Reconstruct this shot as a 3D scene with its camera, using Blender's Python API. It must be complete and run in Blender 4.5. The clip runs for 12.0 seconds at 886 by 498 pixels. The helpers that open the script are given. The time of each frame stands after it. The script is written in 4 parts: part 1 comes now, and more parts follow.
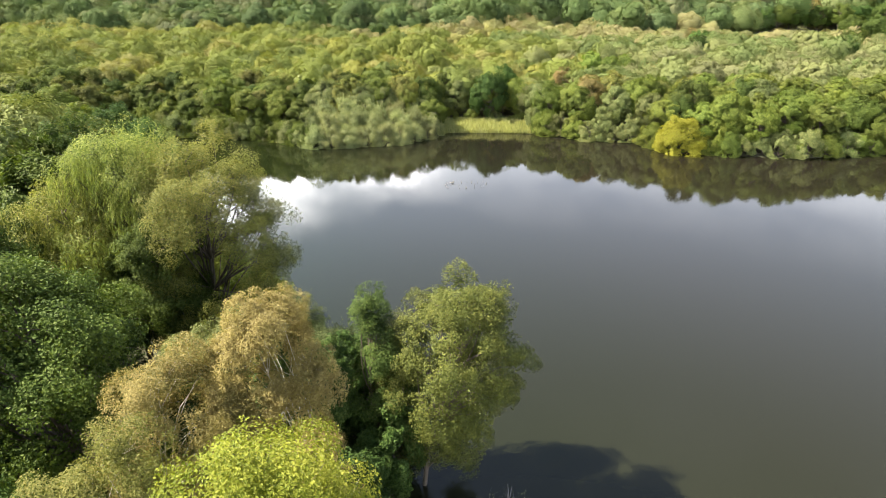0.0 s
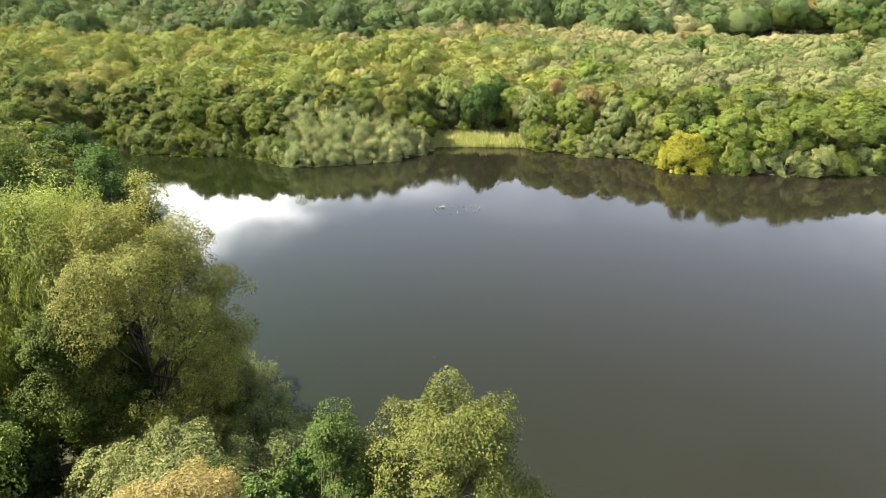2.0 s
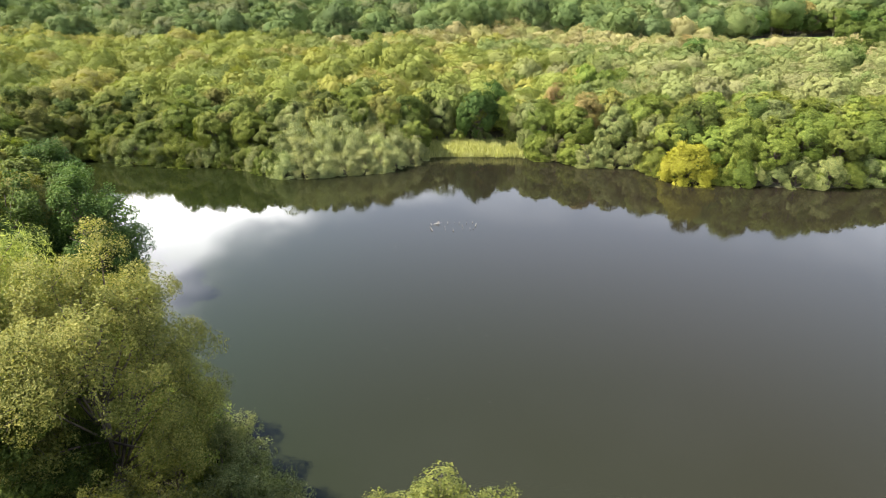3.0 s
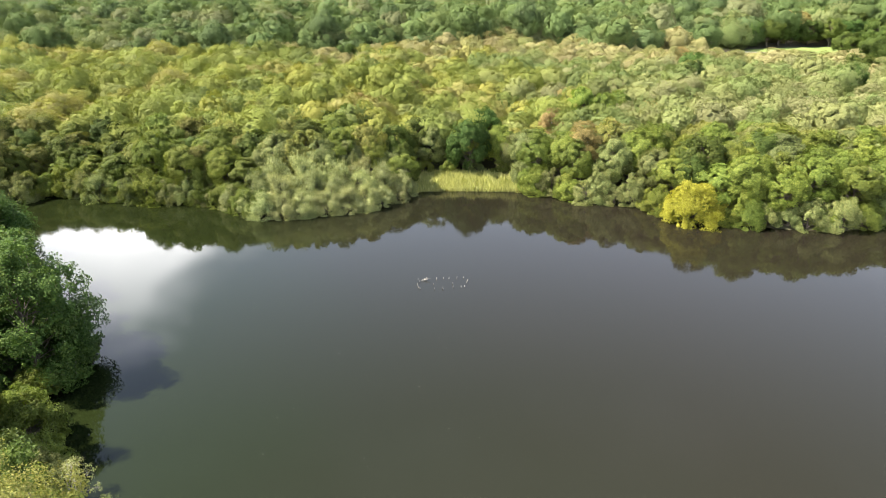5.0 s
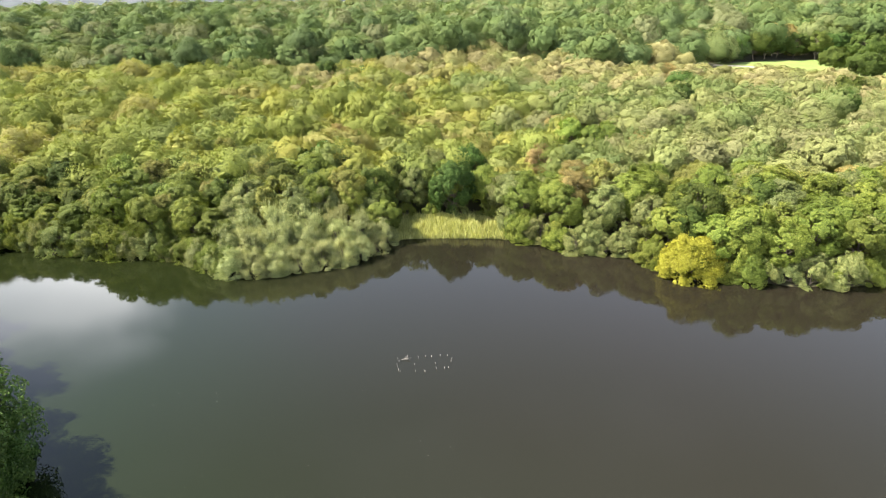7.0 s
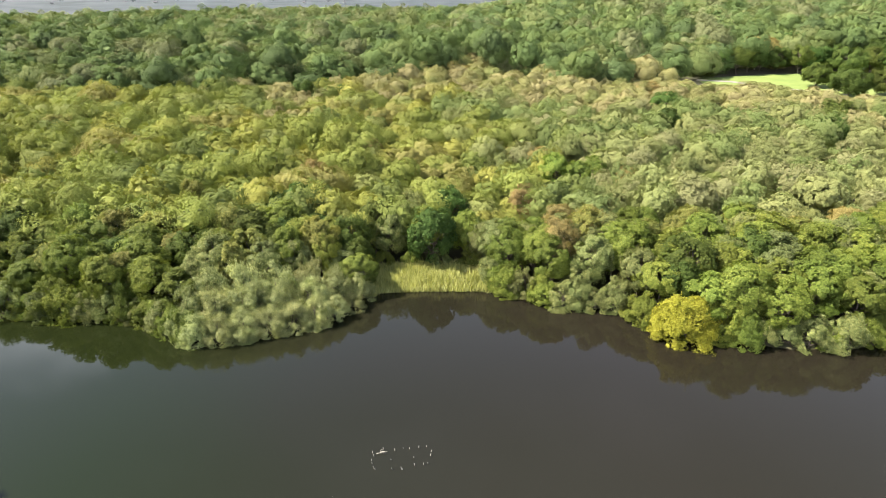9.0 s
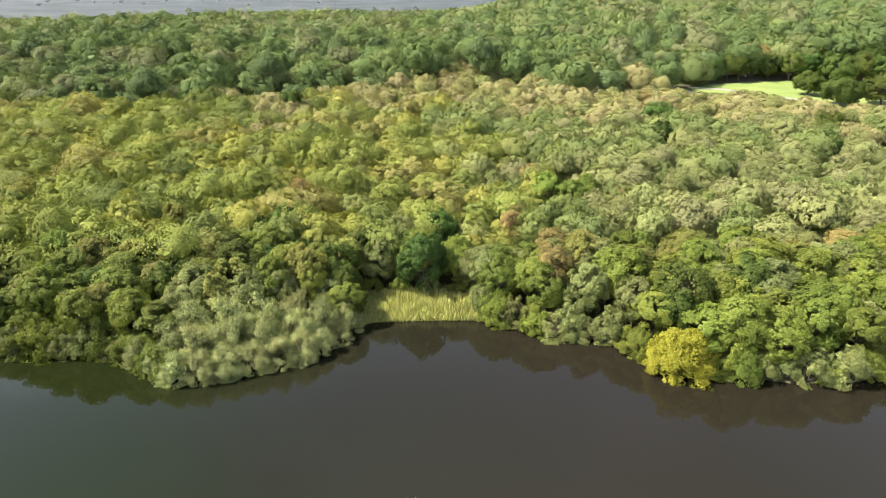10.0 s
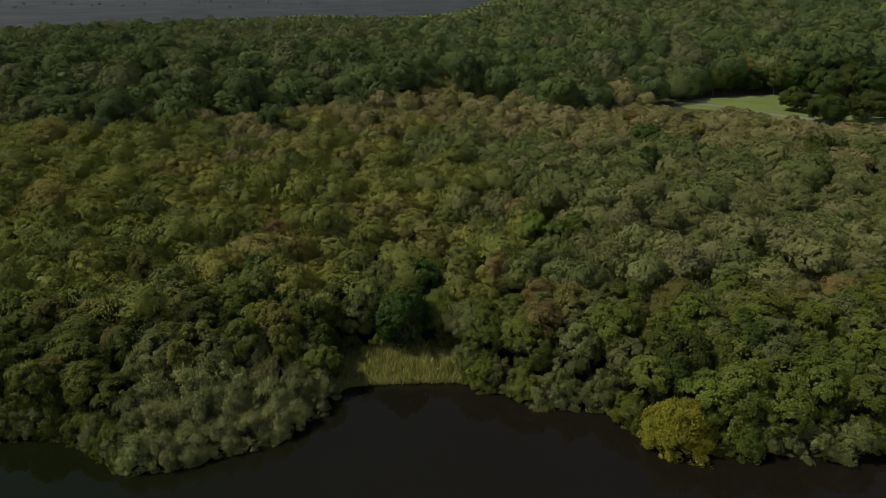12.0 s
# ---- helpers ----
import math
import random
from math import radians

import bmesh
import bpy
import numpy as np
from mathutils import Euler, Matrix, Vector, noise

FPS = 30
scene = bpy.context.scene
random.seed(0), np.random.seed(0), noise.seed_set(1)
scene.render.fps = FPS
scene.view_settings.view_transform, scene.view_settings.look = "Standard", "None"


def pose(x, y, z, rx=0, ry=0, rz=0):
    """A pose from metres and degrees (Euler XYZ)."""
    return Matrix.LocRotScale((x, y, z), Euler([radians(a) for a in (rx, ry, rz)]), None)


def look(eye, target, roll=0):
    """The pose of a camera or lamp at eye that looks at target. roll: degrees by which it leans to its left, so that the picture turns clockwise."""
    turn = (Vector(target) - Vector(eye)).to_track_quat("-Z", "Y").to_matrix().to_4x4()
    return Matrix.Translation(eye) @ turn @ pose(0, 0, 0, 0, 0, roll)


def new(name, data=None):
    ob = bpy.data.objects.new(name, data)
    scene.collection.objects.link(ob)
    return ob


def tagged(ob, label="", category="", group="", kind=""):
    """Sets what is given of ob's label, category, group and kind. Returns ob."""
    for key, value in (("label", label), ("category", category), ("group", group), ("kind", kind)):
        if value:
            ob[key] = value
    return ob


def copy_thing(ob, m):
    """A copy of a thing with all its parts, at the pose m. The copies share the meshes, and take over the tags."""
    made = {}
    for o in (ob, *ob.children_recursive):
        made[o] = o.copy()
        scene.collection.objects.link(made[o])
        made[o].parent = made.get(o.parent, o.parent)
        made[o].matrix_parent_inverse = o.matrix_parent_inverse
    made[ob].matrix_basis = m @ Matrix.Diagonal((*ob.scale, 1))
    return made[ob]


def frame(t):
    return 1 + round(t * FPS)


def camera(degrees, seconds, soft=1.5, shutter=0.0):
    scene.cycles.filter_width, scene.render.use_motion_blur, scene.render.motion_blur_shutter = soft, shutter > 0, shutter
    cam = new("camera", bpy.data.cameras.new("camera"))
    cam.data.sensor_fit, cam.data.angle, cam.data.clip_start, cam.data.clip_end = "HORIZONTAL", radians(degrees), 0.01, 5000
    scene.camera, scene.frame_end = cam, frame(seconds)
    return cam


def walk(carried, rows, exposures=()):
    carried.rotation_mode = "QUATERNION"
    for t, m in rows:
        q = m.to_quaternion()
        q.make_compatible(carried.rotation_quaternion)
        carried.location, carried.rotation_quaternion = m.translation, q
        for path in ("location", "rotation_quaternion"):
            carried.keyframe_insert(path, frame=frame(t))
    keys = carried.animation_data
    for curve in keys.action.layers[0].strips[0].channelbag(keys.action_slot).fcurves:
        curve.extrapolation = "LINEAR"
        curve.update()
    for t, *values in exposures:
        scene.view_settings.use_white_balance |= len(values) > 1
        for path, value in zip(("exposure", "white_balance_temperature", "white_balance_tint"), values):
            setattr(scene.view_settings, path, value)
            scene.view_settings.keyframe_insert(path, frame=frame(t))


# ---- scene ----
cam = camera(69.0, 12.0, 0.8)
METRES, EYE, TILT, LEAN, TURN = 85.0, 37.1, -21.3, 0.0, 0.0
ROWS = [
    (0.0, 0.0, 0.0, 0.0, 0.0, -0.0, -0.0),
    (0.5, 0.0009, 0.0305, 0.0173, -0.16, -0.0, 0.07),
    (1.0, 0.0023, 0.0618, 0.0347, -0.34, -0.01, 0.14),
    (1.5, 0.0036, 0.093, 0.0521, -0.54, -0.01, 0.2),
    (2.0, 0.005, 0.1247, 0.0698, -0.72, -0.02, 0.27),
    (2.5, 0.0064, 0.1568, 0.0889, -0.91, -0.03, 0.34),
    (3.0, 0.0084, 0.1873, 0.1123, -1.07, -0.05, 0.4),
    (5.0, 0.0177, 0.305, 0.232, -1.83, -0.07, 0.59),
    (5.5, 0.0201, 0.3327, 0.2675, -2.1, -0.08, 0.68),
    (6.0, 0.0238, 0.3601, 0.3029, -2.43, -0.1, 0.81),
    (6.5, 0.027, 0.3864, 0.3397, -2.77, -0.12, 0.93),
    (7.0, 0.0308, 0.412, 0.3762, -3.12, -0.14, 1.05),
    (9.0, 0.0501, 0.5093, 0.5194, -4.58, -0.17, 1.56),
    (9.5, 0.056, 0.5327, 0.5556, -4.94, -0.18, 1.7),
    (10.0, 0.0615, 0.5561, 0.5915, -5.3, -0.19, 1.84),
    (10.5, 0.0674, 0.5797, 0.6273, -5.65, -0.19, 1.98),
    (11.0, 0.0739, 0.6033, 0.6636, -5.99, -0.21, 2.11),
    (11.5, 0.0797, 0.627, 0.7, -6.34, -0.23, 2.25),
    (12.0, 0.085, 0.6492, 0.7338, -6.59, -0.25, 2.34),
]
walk(cam, [(t, pose(0, 0, EYE, TILT, LEAN, TURN) @ pose(METRES * x, METRES * y, METRES * z, 90 + pitch, roll, yaw)) for t, x, y, z, yaw, pitch, roll in ROWS],
     [(t, 1.91 + e) for t, e in ((0.0, 0.08), (5.0, 0.2), (7.0, 0.24), (9.0, 0.0), (10.0, -0.06), (10.5, -0.52), (11.0, -1.12), (11.5, -1.86), (12.0, -2.66))])

# ---- world and sun ----
SUN_AZ, SUN_EL = -88.0, 49.0          # degrees from +y towards +x, and above the horizon
sun_dir = Vector((math.sin(radians(SUN_AZ)) * math.cos(radians(SUN_EL)),
                  math.cos(radians(SUN_AZ)) * math.cos(radians(SUN_EL)), math.sin(radians(SUN_EL))))
sun = new("sun", bpy.data.lights.new("sun", "SUN"))
sun.data.energy, sun.data.angle, sun.data.color = 5.0, radians(1.2), (1.0, 0.90, 0.77)
sun.matrix_world = look(sun_dir * 300.0, (0, 0, 0))


class Nodes:
    """A small wrapper to write node trees in few lines."""

    def __init__(self, tree):
        self.tree = tree
        tree.nodes.clear()

    def add(self, kind, values=(), **props):
        node = self.tree.nodes.new(kind)
        for key, value in props.items():
            setattr(node, key, value)
        for key, value in dict(values).items():
            if isinstance(value, bpy.types.NodeSocket):
                self.tree.links.new(value, node.inputs[key])
            else:
                node.inputs[key].default_value = value
        return node

    def math(self, op, a, b=0.0, clamp=False):
        return self.add("ShaderNodeMath", {0: a, 1: b}, operation=op, use_clamp=clamp).outputs[0]

    def ramp(self, fac, stops):
        node = self.add("ShaderNodeValToRGB", {"Fac": fac})
        e = node.color_ramp.elements
        while len(e) < len(stops):
            e.new(0.5)
        for k, (at, c) in zip(e, stops):
            k.position, k.color = at, (*c, 1.0) if len(c) == 3 else c
        return node.outputs["Color"]

    def mix(self, fac, a, b, blend="MIX"):
        return self.add("ShaderNodeMix", {0: fac, 6: a, 7: b}, data_type="RGBA", blend_type=blend).outputs[2]


def build_world():
    world = bpy.data.worlds.new("sky")
    scene.world = world
    world.use_nodes = True
    n = Nodes(world.node_tree)
    sky = n.add("ShaderNodeTexSky", sky_type="NISHITA", sun_disc=False, sun_elevation=radians(SUN_EL),
                sun_rotation=radians(SUN_AZ), air_density=1.0, dust_density=1.5, ozone_density=1.0)
    xyz = n.add("ShaderNodeSeparateXYZ", {0: n.add("ShaderNodeTexCoord").outputs["Generated"]})
    x, y, z = xyz.outputs
    up = n.math("MAXIMUM", z, 0.0)
    lift = n.math("ADD", up, 0.12)
    flat = n.add("ShaderNodeCombineXYZ", {0: n.math("DIVIDE", x, lift), 1: n.math("DIVIDE", y, lift), 2: 0.0}).outputs[0]
    puffs = n.add("ShaderNodeTexNoise", {"Vector": flat, "Scale": 0.9, "Detail": 7.0, "Roughness": 0.55}).outputs["Fac"]
    # a bank of cumulus along the horizon that stands higher towards the sun's side
    bearing = n.math("DIVIDE", x, n.math("MAXIMUM", n.math("ABSOLUTE", y), 0.35))
    west = n.math("MULTIPLY", n.math("MAXIMUM", n.math("SUBTRACT", -0.17, bearing), 0.0), 0.52)
    wisps = n.add("ShaderNodeTexNoise", {"Vector": flat, "Scale": 2.6, "Detail": 6.0, "Roughness": 0.6}).outputs["Fac"]
    top = n.math("ADD", n.math("ADD", 0.322, n.math("MINIMUM", west, 0.17)), n.math("MULTIPLY", n.math("SUBTRACT", wisps, 0.5), 0.22))
    bank = n.math("MULTIPLY", n.math("SUBTRACT", top, up), 11.0, clamp=True)
    # it thins out away from the sun
    thick = n.math("ADD", 0.42, n.math("MULTIPLY", n.math("SUBTRACT", 0.03, bearing), 6.0), clamp=True)
    thick = n.math("MAXIMUM", thick, 0.3)
    far_west = n.math("MULTIPLY", n.math("SUBTRACT", -0.5, bearing), 2.5, clamp=True)
    thick = n.math("MULTIPLY", thick, n.math("SUBTRACT", 1.0, n.math("MULTIPLY", far_west, 0.6)))
    body = n.math("ADD", 0.45, n.math("MULTIPLY", puffs, 0.9), clamp=True)
    mask = n.math("MULTIPLY", bank, n.math("MULTIPLY", thick, body))
    thin = n.math("MULTIPLY", n.math("SUBTRACT", puffs, 0.40), 1.6, clamp=True)
    lit = n.math("MULTIPLY", n.math("SUBTRACT", 0.47, up), 4.2, clamp=True)
    white = n.mix(n.math("MULTIPLY", n.math("MULTIPLY", bank, thick), lit), (12.0, 12.9, 15.6, 1), (55.0, 54.0, 53.0, 1))
    mask = n.math("MAXIMUM", mask, n.math("MULTIPLY", thin, 0.5))
    haze = n.math("MULTIPLY", n.math("SUBTRACT", 0.64, up), 1.15, clamp=True)
    mask = n.math("MAXIMUM", mask, n.math("MULTIPLY", haze, n.math("ADD", 0.75, n.math("MULTIPLY", y, 0.25))))
    colour = n.mix(mask, sky.outputs[0], white)
    bg = n.add("ShaderNodeBackground", {"Color": colour, "Strength": 0.052})
    out = n.add("ShaderNodeOutputWorld")
    world.node_tree.links.new(bg.outputs[0], out.inputs[0])


build_world()

# ---- materials ----


def material(name):
    mat = bpy.data.materials.new(name)
    mat.use_nodes = True
    return mat, Nodes(mat.node_tree)


def finish(mat, n, shader):
    out = n.add("ShaderNodeOutputMaterial")
    mat.node_tree.links.new(shader, out.inputs[0])
    return mat


def leaf_material(name, dark, mid, light, glow=0.28, clump=0.35, tinted=False, gloss=0.2):
    """Leaves: each leaf, each clump and each tree differ a little in colour; light shines through the blades."""
    mat, n = material(name)
    each = n.add("ShaderNodeNewGeometry").outputs["Random Per Island"]
    where = n.add("ShaderNodeTexCoord").outputs["Object"]
    cloud = n.add("ShaderNodeTexNoise", {"Vector": where, "Scale": clump, "Detail": 3.0}).outputs["Fac"]
    tree = n.add("ShaderNodeObjectInfo").outputs["Random"]
    fac = n.math("ADD", n.math("MULTIPLY", each, 0.5), n.math("ADD", 0.22, n.math("MULTIPLY", n.math("SUBTRACT", cloud, 0.5), 0.8)))
    colour = n.ramp(fac, [(0.12, dark), (0.5, mid), (0.88, light)])
    if tinted:
        tint = n.add("ShaderNodeAttribute", attribute_name="tint").outputs["Color"]
        colour = n.mix(1.0, colour, tint, "MULTIPLY")
    else:
        hue = n.math("ADD", 0.485, n.math("MULTIPLY", tree, 0.03))
        val = n.math("ADD", 0.78, n.math("MULTIPLY", n.math("FRACT", n.math("MULTIPLY", tree, 7.31)), 0.45))
        colour = n.add("ShaderNodeHueSaturation", {"Hue": hue, "Value": val, "Color": colour}).outputs[0]
    body = n.add("ShaderNodeBsdfPrincipled", {"Base Color": colour, "Roughness": 0.62, "Specular IOR Level": gloss})
    warm = n.mix(1.0, colour, (1.15, 1.2, 0.6, 1), "MULTIPLY")
    through_leaf = n.add("ShaderNodeBsdfTranslucent", {"Color": warm})
    mixed = n.add("ShaderNodeMixShader", {0: glow, 1: body.outputs[0], 2: through_leaf.outputs[0]})
    return finish(mat, n, mixed.outputs[0])


def bark_material(name, dark, light, scale=3.0, stretch=0.25):
    mat, n = material(name)
    where = n.add("ShaderNodeTexCoord").outputs["Object"]
    coord = n.add("ShaderNodeMapping", {"Vector": where, "Scale": (1, 1, stretch)}).outputs[0]
    grain = n.add("ShaderNodeTexNoise", {"Vector": coord, "Scale": scale, "Detail": 6.0, "Roughness": 0.7}).outputs["Fac"]
    colour = n.ramp(grain, [(0.3, dark), (0.65, light)])
    bump = n.add("ShaderNodeBump", {"Height": grain, "Strength": 0.6, "Distance": 0.05}).outputs[0]
    return finish(mat, n, n.add("ShaderNodeBsdfPrincipled", {"Base Color": colour, "Roughness": 0.9, "Normal": bump}).outputs[0])


def water_material():
    mat, n = material("pond_water")
    where = n.add("ShaderNodeTexCoord").outputs["Object"]
    silt = n.add("ShaderNodeTexNoise", {"Vector": where, "Scale": 0.012, "Detail": 3.0, "Roughness": 0.5}).outputs["Fac"]
    sep = n.add("ShaderNodeSeparateXYZ", {0: where})
    # greener along the wooded bank, browner over the middle
    west = n.math("MULTIPLY", n.math("SUBTRACT", sep.outputs[0], -45.0), 0.012)
    fac = n.math("ADD", west, n.math("MULTIPLY", n.math("SUBTRACT", silt, 0.5), 0.8), clamp=True)
    colour = n.ramp(fac, [(0.0, (0.0118, 0.0172, 0.0054)), (0.45, (0.0150, 0.0157, 0.0092)), (1.0, (0.0176, 0.0156, 0.0110))])
    # lighter and greener towards the near end
    near_tint = n.ramp(n.math("MULTIPLY", sep.outputs[1], 0.005), [(0.2, (0.82, 0.94, 0.72)), (0.8, (0.62, 0.60, 0.60))])
    colour = n.mix(1.0, colour, near_tint, "MULTIPLY")
    small = n.add("ShaderNodeTexNoise", {"Vector": where, "Scale": 3.0, "Detail": 3.0}).outputs["Fac"]
    patch = n.add("ShaderNodeTexNoise", {"Vector": where, "Scale": 0.05, "Detail": 2.0}).outputs["Fac"]
    breeze = n.math("MULTIPLY", n.math("SUBTRACT", patch, 0.42), 3.0, clamp=True)
    height = n.math("MULTIPLY", small, n.math("ADD", 0.25, breeze))
    bump = n.add("ShaderNodeBump", {"Height": height, "Strength": 0.25, "Distance": 0.02}).outputs[0]
    murk = n.add("ShaderNodeBsdfDiffuse", {"Color": colour})
    gloss = n.add("ShaderNodeBsdfGlossy", {"Color": (1, 1, 1, 1), "Roughness": 0.03, "Normal": bump})
    fresnel = n.add("ShaderNodeFresnel", {"IOR": 1.333, "Normal": bump}).outputs[0]
    return finish(mat, n, n.add("ShaderNodeMixShader", {0: fresnel, 1: murk.outputs[0], 2: gloss.outputs[0]}).outputs[0])


def ground_material(name, a, b, c, scale):
    mat, n = material(name)
    where = n.add("ShaderNodeTexCoord").outputs["Object"]
    big = n.add("ShaderNodeTexNoise", {"Vector": where, "Scale": scale * 0.1, "Detail": 4.0}).outputs["Fac"]
    fine = n.add("ShaderNodeTexNoise", {"Vector": where, "Scale": scale, "Detail": 6.0, "Roughness": 0.7}).outputs["Fac"]
    fac = n.math("ADD", n.math("MULTIPLY", big, 0.6), n.math("MULTIPLY", fine, 0.4))
    colour = n.ramp(fac, [(0.35, a), (0.5, b), (0.65, c)])
    bump = n.add("ShaderNodeBump", {"Height": fine, "Strength": 0.5, "Distance": 0.2}).outputs[0]
    return finish(mat, n, n.add("ShaderNodeBsdfPrincipled", {"Base Color": colour, "Roughness": 0.95, "Normal": bump}).outputs[0])


SOIL = ground_material("woodland_floor", (0.035, 0.03, 0.018), (0.05, 0.05, 0.02), (0.07, 0.075, 0.03), 0.6)
GRASS = ground_material("mown_grass", (0.10, 0.15, 0.03), (0.14, 0.19, 0.04), (0.175, 0.215, 0.058), 0.4)
GRAVEL = ground_material("pale_gravel", (0.16, 0.15, 0.13), (0.20, 0.19, 0.17), (0.25, 0.235, 0.21), 1.5)
WATER = water_material()
BARK = bark_material("brown_bark", (0.045, 0.035, 0.026), (0.14, 0.115, 0.09))
PALE_BARK = bark_material("birch_bark", (0.22, 0.18, 0.14), (0.62, 0.58, 0.5), 2.0, 1.5)
GREY_WOOD = bark_material("grey_dead_wood", (0.16, 0.15, 0.14), (0.36, 0.34, 0.31))
LEAF = {
    "alder": leaf_material("alder_leaves", (0.0592, 0.0834, 0.0123), (0.121, 0.154, 0.0236), (0.204, 0.231, 0.045), 0.25),
    "sallow": leaf_material("sallow_leaves", (0.0695, 0.0899, 0.0283), (0.147, 0.171, 0.0533), (0.254, 0.267, 0.105), 0.22),
    "silver": leaf_material("silvery_willow_leaves", (0.096, 0.127, 0.0505), (0.254, 0.278, 0.113), (0.476, 0.495, 0.223), 0.23),
    "birch": leaf_material("autumn_birch_leaves", (0.12, 0.105, 0.0327), (0.229, 0.191, 0.0654), (0.36, 0.286, 0.109)),
    "brown": leaf_material("brown_birch_leaves", (0.144, 0.108, 0.0412), (0.227, 0.173, 0.0643), (0.315, 0.246, 0.0966)),
    "oak": leaf_material("oak_leaves", (0.0268, 0.0526, 0.0108), (0.0571, 0.098, 0.0198), (0.117, 0.159, 0.0378), 0.18, gloss=0.12),
    "maple": leaf_material("sycamore_leaves", (0.0329, 0.0531, 0.00963), (0.0686, 0.098, 0.0173), (0.127, 0.157, 0.0345), 0.24, gloss=0.14),
    "lime": leaf_material("lime_green_leaves", (0.102, 0.149, 0.014), (0.214, 0.258, 0.028), (0.346, 0.371, 0.06), 0.36),
    "fresh": leaf_material("vivid_green_leaves", (0.0728, 0.122, 0.0203), (0.156, 0.209, 0.0378), (0.27, 0.316, 0.0743), 0.35),
    "willow": leaf_material("weeping_willow_leaves", (0.0984, 0.125, 0.0331), (0.214, 0.248, 0.0635), (0.376, 0.382, 0.127), 0.38),
    "golden": leaf_material("golden_alder_leaves", (0.0771, 0.0939, 0.0215), (0.167, 0.181, 0.0429), (0.278, 0.275, 0.0804), 0.32),
    "yellow": leaf_material("yellow_willow_leaves", (0.182, 0.182, 0.018), (0.309, 0.309, 0.0324), (0.447, 0.43, 0.0612), 0.3),
    "poplar": leaf_material("pale_green_leaves", (0.0382, 0.0509, 0.00944), (0.0889, 0.103, 0.0194), (0.175, 0.173, 0.0382), 0.16, gloss=0.2),
    "woods": leaf_material("mixed_woodland_leaves", (0.86, 0.86, 0.86), (1.0, 1.0, 1.0), (1.14, 1.14, 1.12), 0.14, tinted=True, clump=0.1, gloss=0.08),
    "reed": leaf_material("reed_blades", (0.198, 0.204, 0.0675), (0.343, 0.337, 0.121), (0.499, 0.459, 0.216), 0.3, clump=0.25),
}

# ---- shape helpers ----
rng = np.random.default_rng(7)


def unit(v):
    return v / np.maximum(np.linalg.norm(v, axis=-1, keepdims=True), 1e-9)


def ico(level):
    bm = bmesh.new()
    bmesh.ops.create_icosphere(bm, subdivisions=level, radius=1.0)
    bm.verts.ensure_lookup_table()
    v = np.array([p.co for p in bm.verts])
    f = np.array([[p.index for p in q.verts] for q in bm.faces])
    bm.free()
    return v, f


BALL_V, BALL_F = ico(2)
BALL1_V, BALL1_F = ico(1)


class Soup:
    """Collects vertices, triangles and quads for one mesh."""

    def __init__(self):
        self.v, self.t, self.q, self.c, self.count = [], [], [], [], 0

    def add(self, verts, tris=None, quads=None, tint=None):
        if tris is not None and len(tris):
            self.t.append(np.asarray(tris) + self.count)
        if quads is not None and len(quads):
            self.q.append(np.asarray(quads) + self.count)
        self.v.append(np.asarray(verts, dtype=float))
        if tint is not None:
            self.c.append(np.broadcast_to(tint, (len(verts), 3)))
        self.count += len(verts)

    def arrays(self):
        none3, none4 = np.zeros((0, 3), int), np.zeros((0, 4), int)
        return (np.concatenate(self.v), np.concatenate(self.t) if self.t else none3, np.concatenate(self.q) if self.q else none4)

    def mesh(self, name, mat, smooth=False):
        v, t, q = self.arrays()
        me = bpy.data.meshes.new(name)
        me.vertices.add(len(v))
        me.vertices.foreach_set("co", v.astype(np.float32).ravel())
        me.loops.add(t.size + q.size)
        me.loops.foreach_set("vertex_index", np.concatenate([t.ravel(), q.ravel()]).astype(np.int32))
        me.polygons.add(len(t) + len(q))
        starts = np.concatenate([np.arange(len(t)) * 3, t.size + np.arange(len(q)) * 4])
        me.polygons.foreach_set("loop_start", starts.astype(np.int32))
        me.update(calc_edges=True)
        me.polygons.foreach_set("use_smooth", np.full(len(t) + len(q), smooth))
        if self.c:
            c = np.concatenate(self.c)
            att = me.color_attributes.new("tint", "FLOAT_COLOR", "POINT")
            att.data.foreach_set("color", np.concatenate([c, np.ones((len(c), 1))], axis=1).astype(np.float32).ravel())
        me.materials.append(mat)
        return me


def part(name, me, parent, label=""):
    ob = new(name, me)
    ob.parent = parent
    return tagged(ob, label)


def blades(soup, at, along, normal, length, width, fold=0.25):
    """Leaf blades: rhombs with a fold along the midrib, from at, pointing along."""
    along = unit(along)
    side = unit(np.cross(along, normal))
    up = np.cross(side, along)
    length, width = np.asarray(length)[:, None], np.asarray(width)[:, None]
    mid = at + along * length * 0.45
    v = np.stack([at, mid + side * width * 0.5 + up * width * fold, at + along * length, mid - side * width * 0.5 + up * width * fold], 1)
    k = np.arange(len(at))[:, None] * 4
    soup.add(v.reshape(-1, 3), quads=k + np.array([0, 1, 2, 3]))


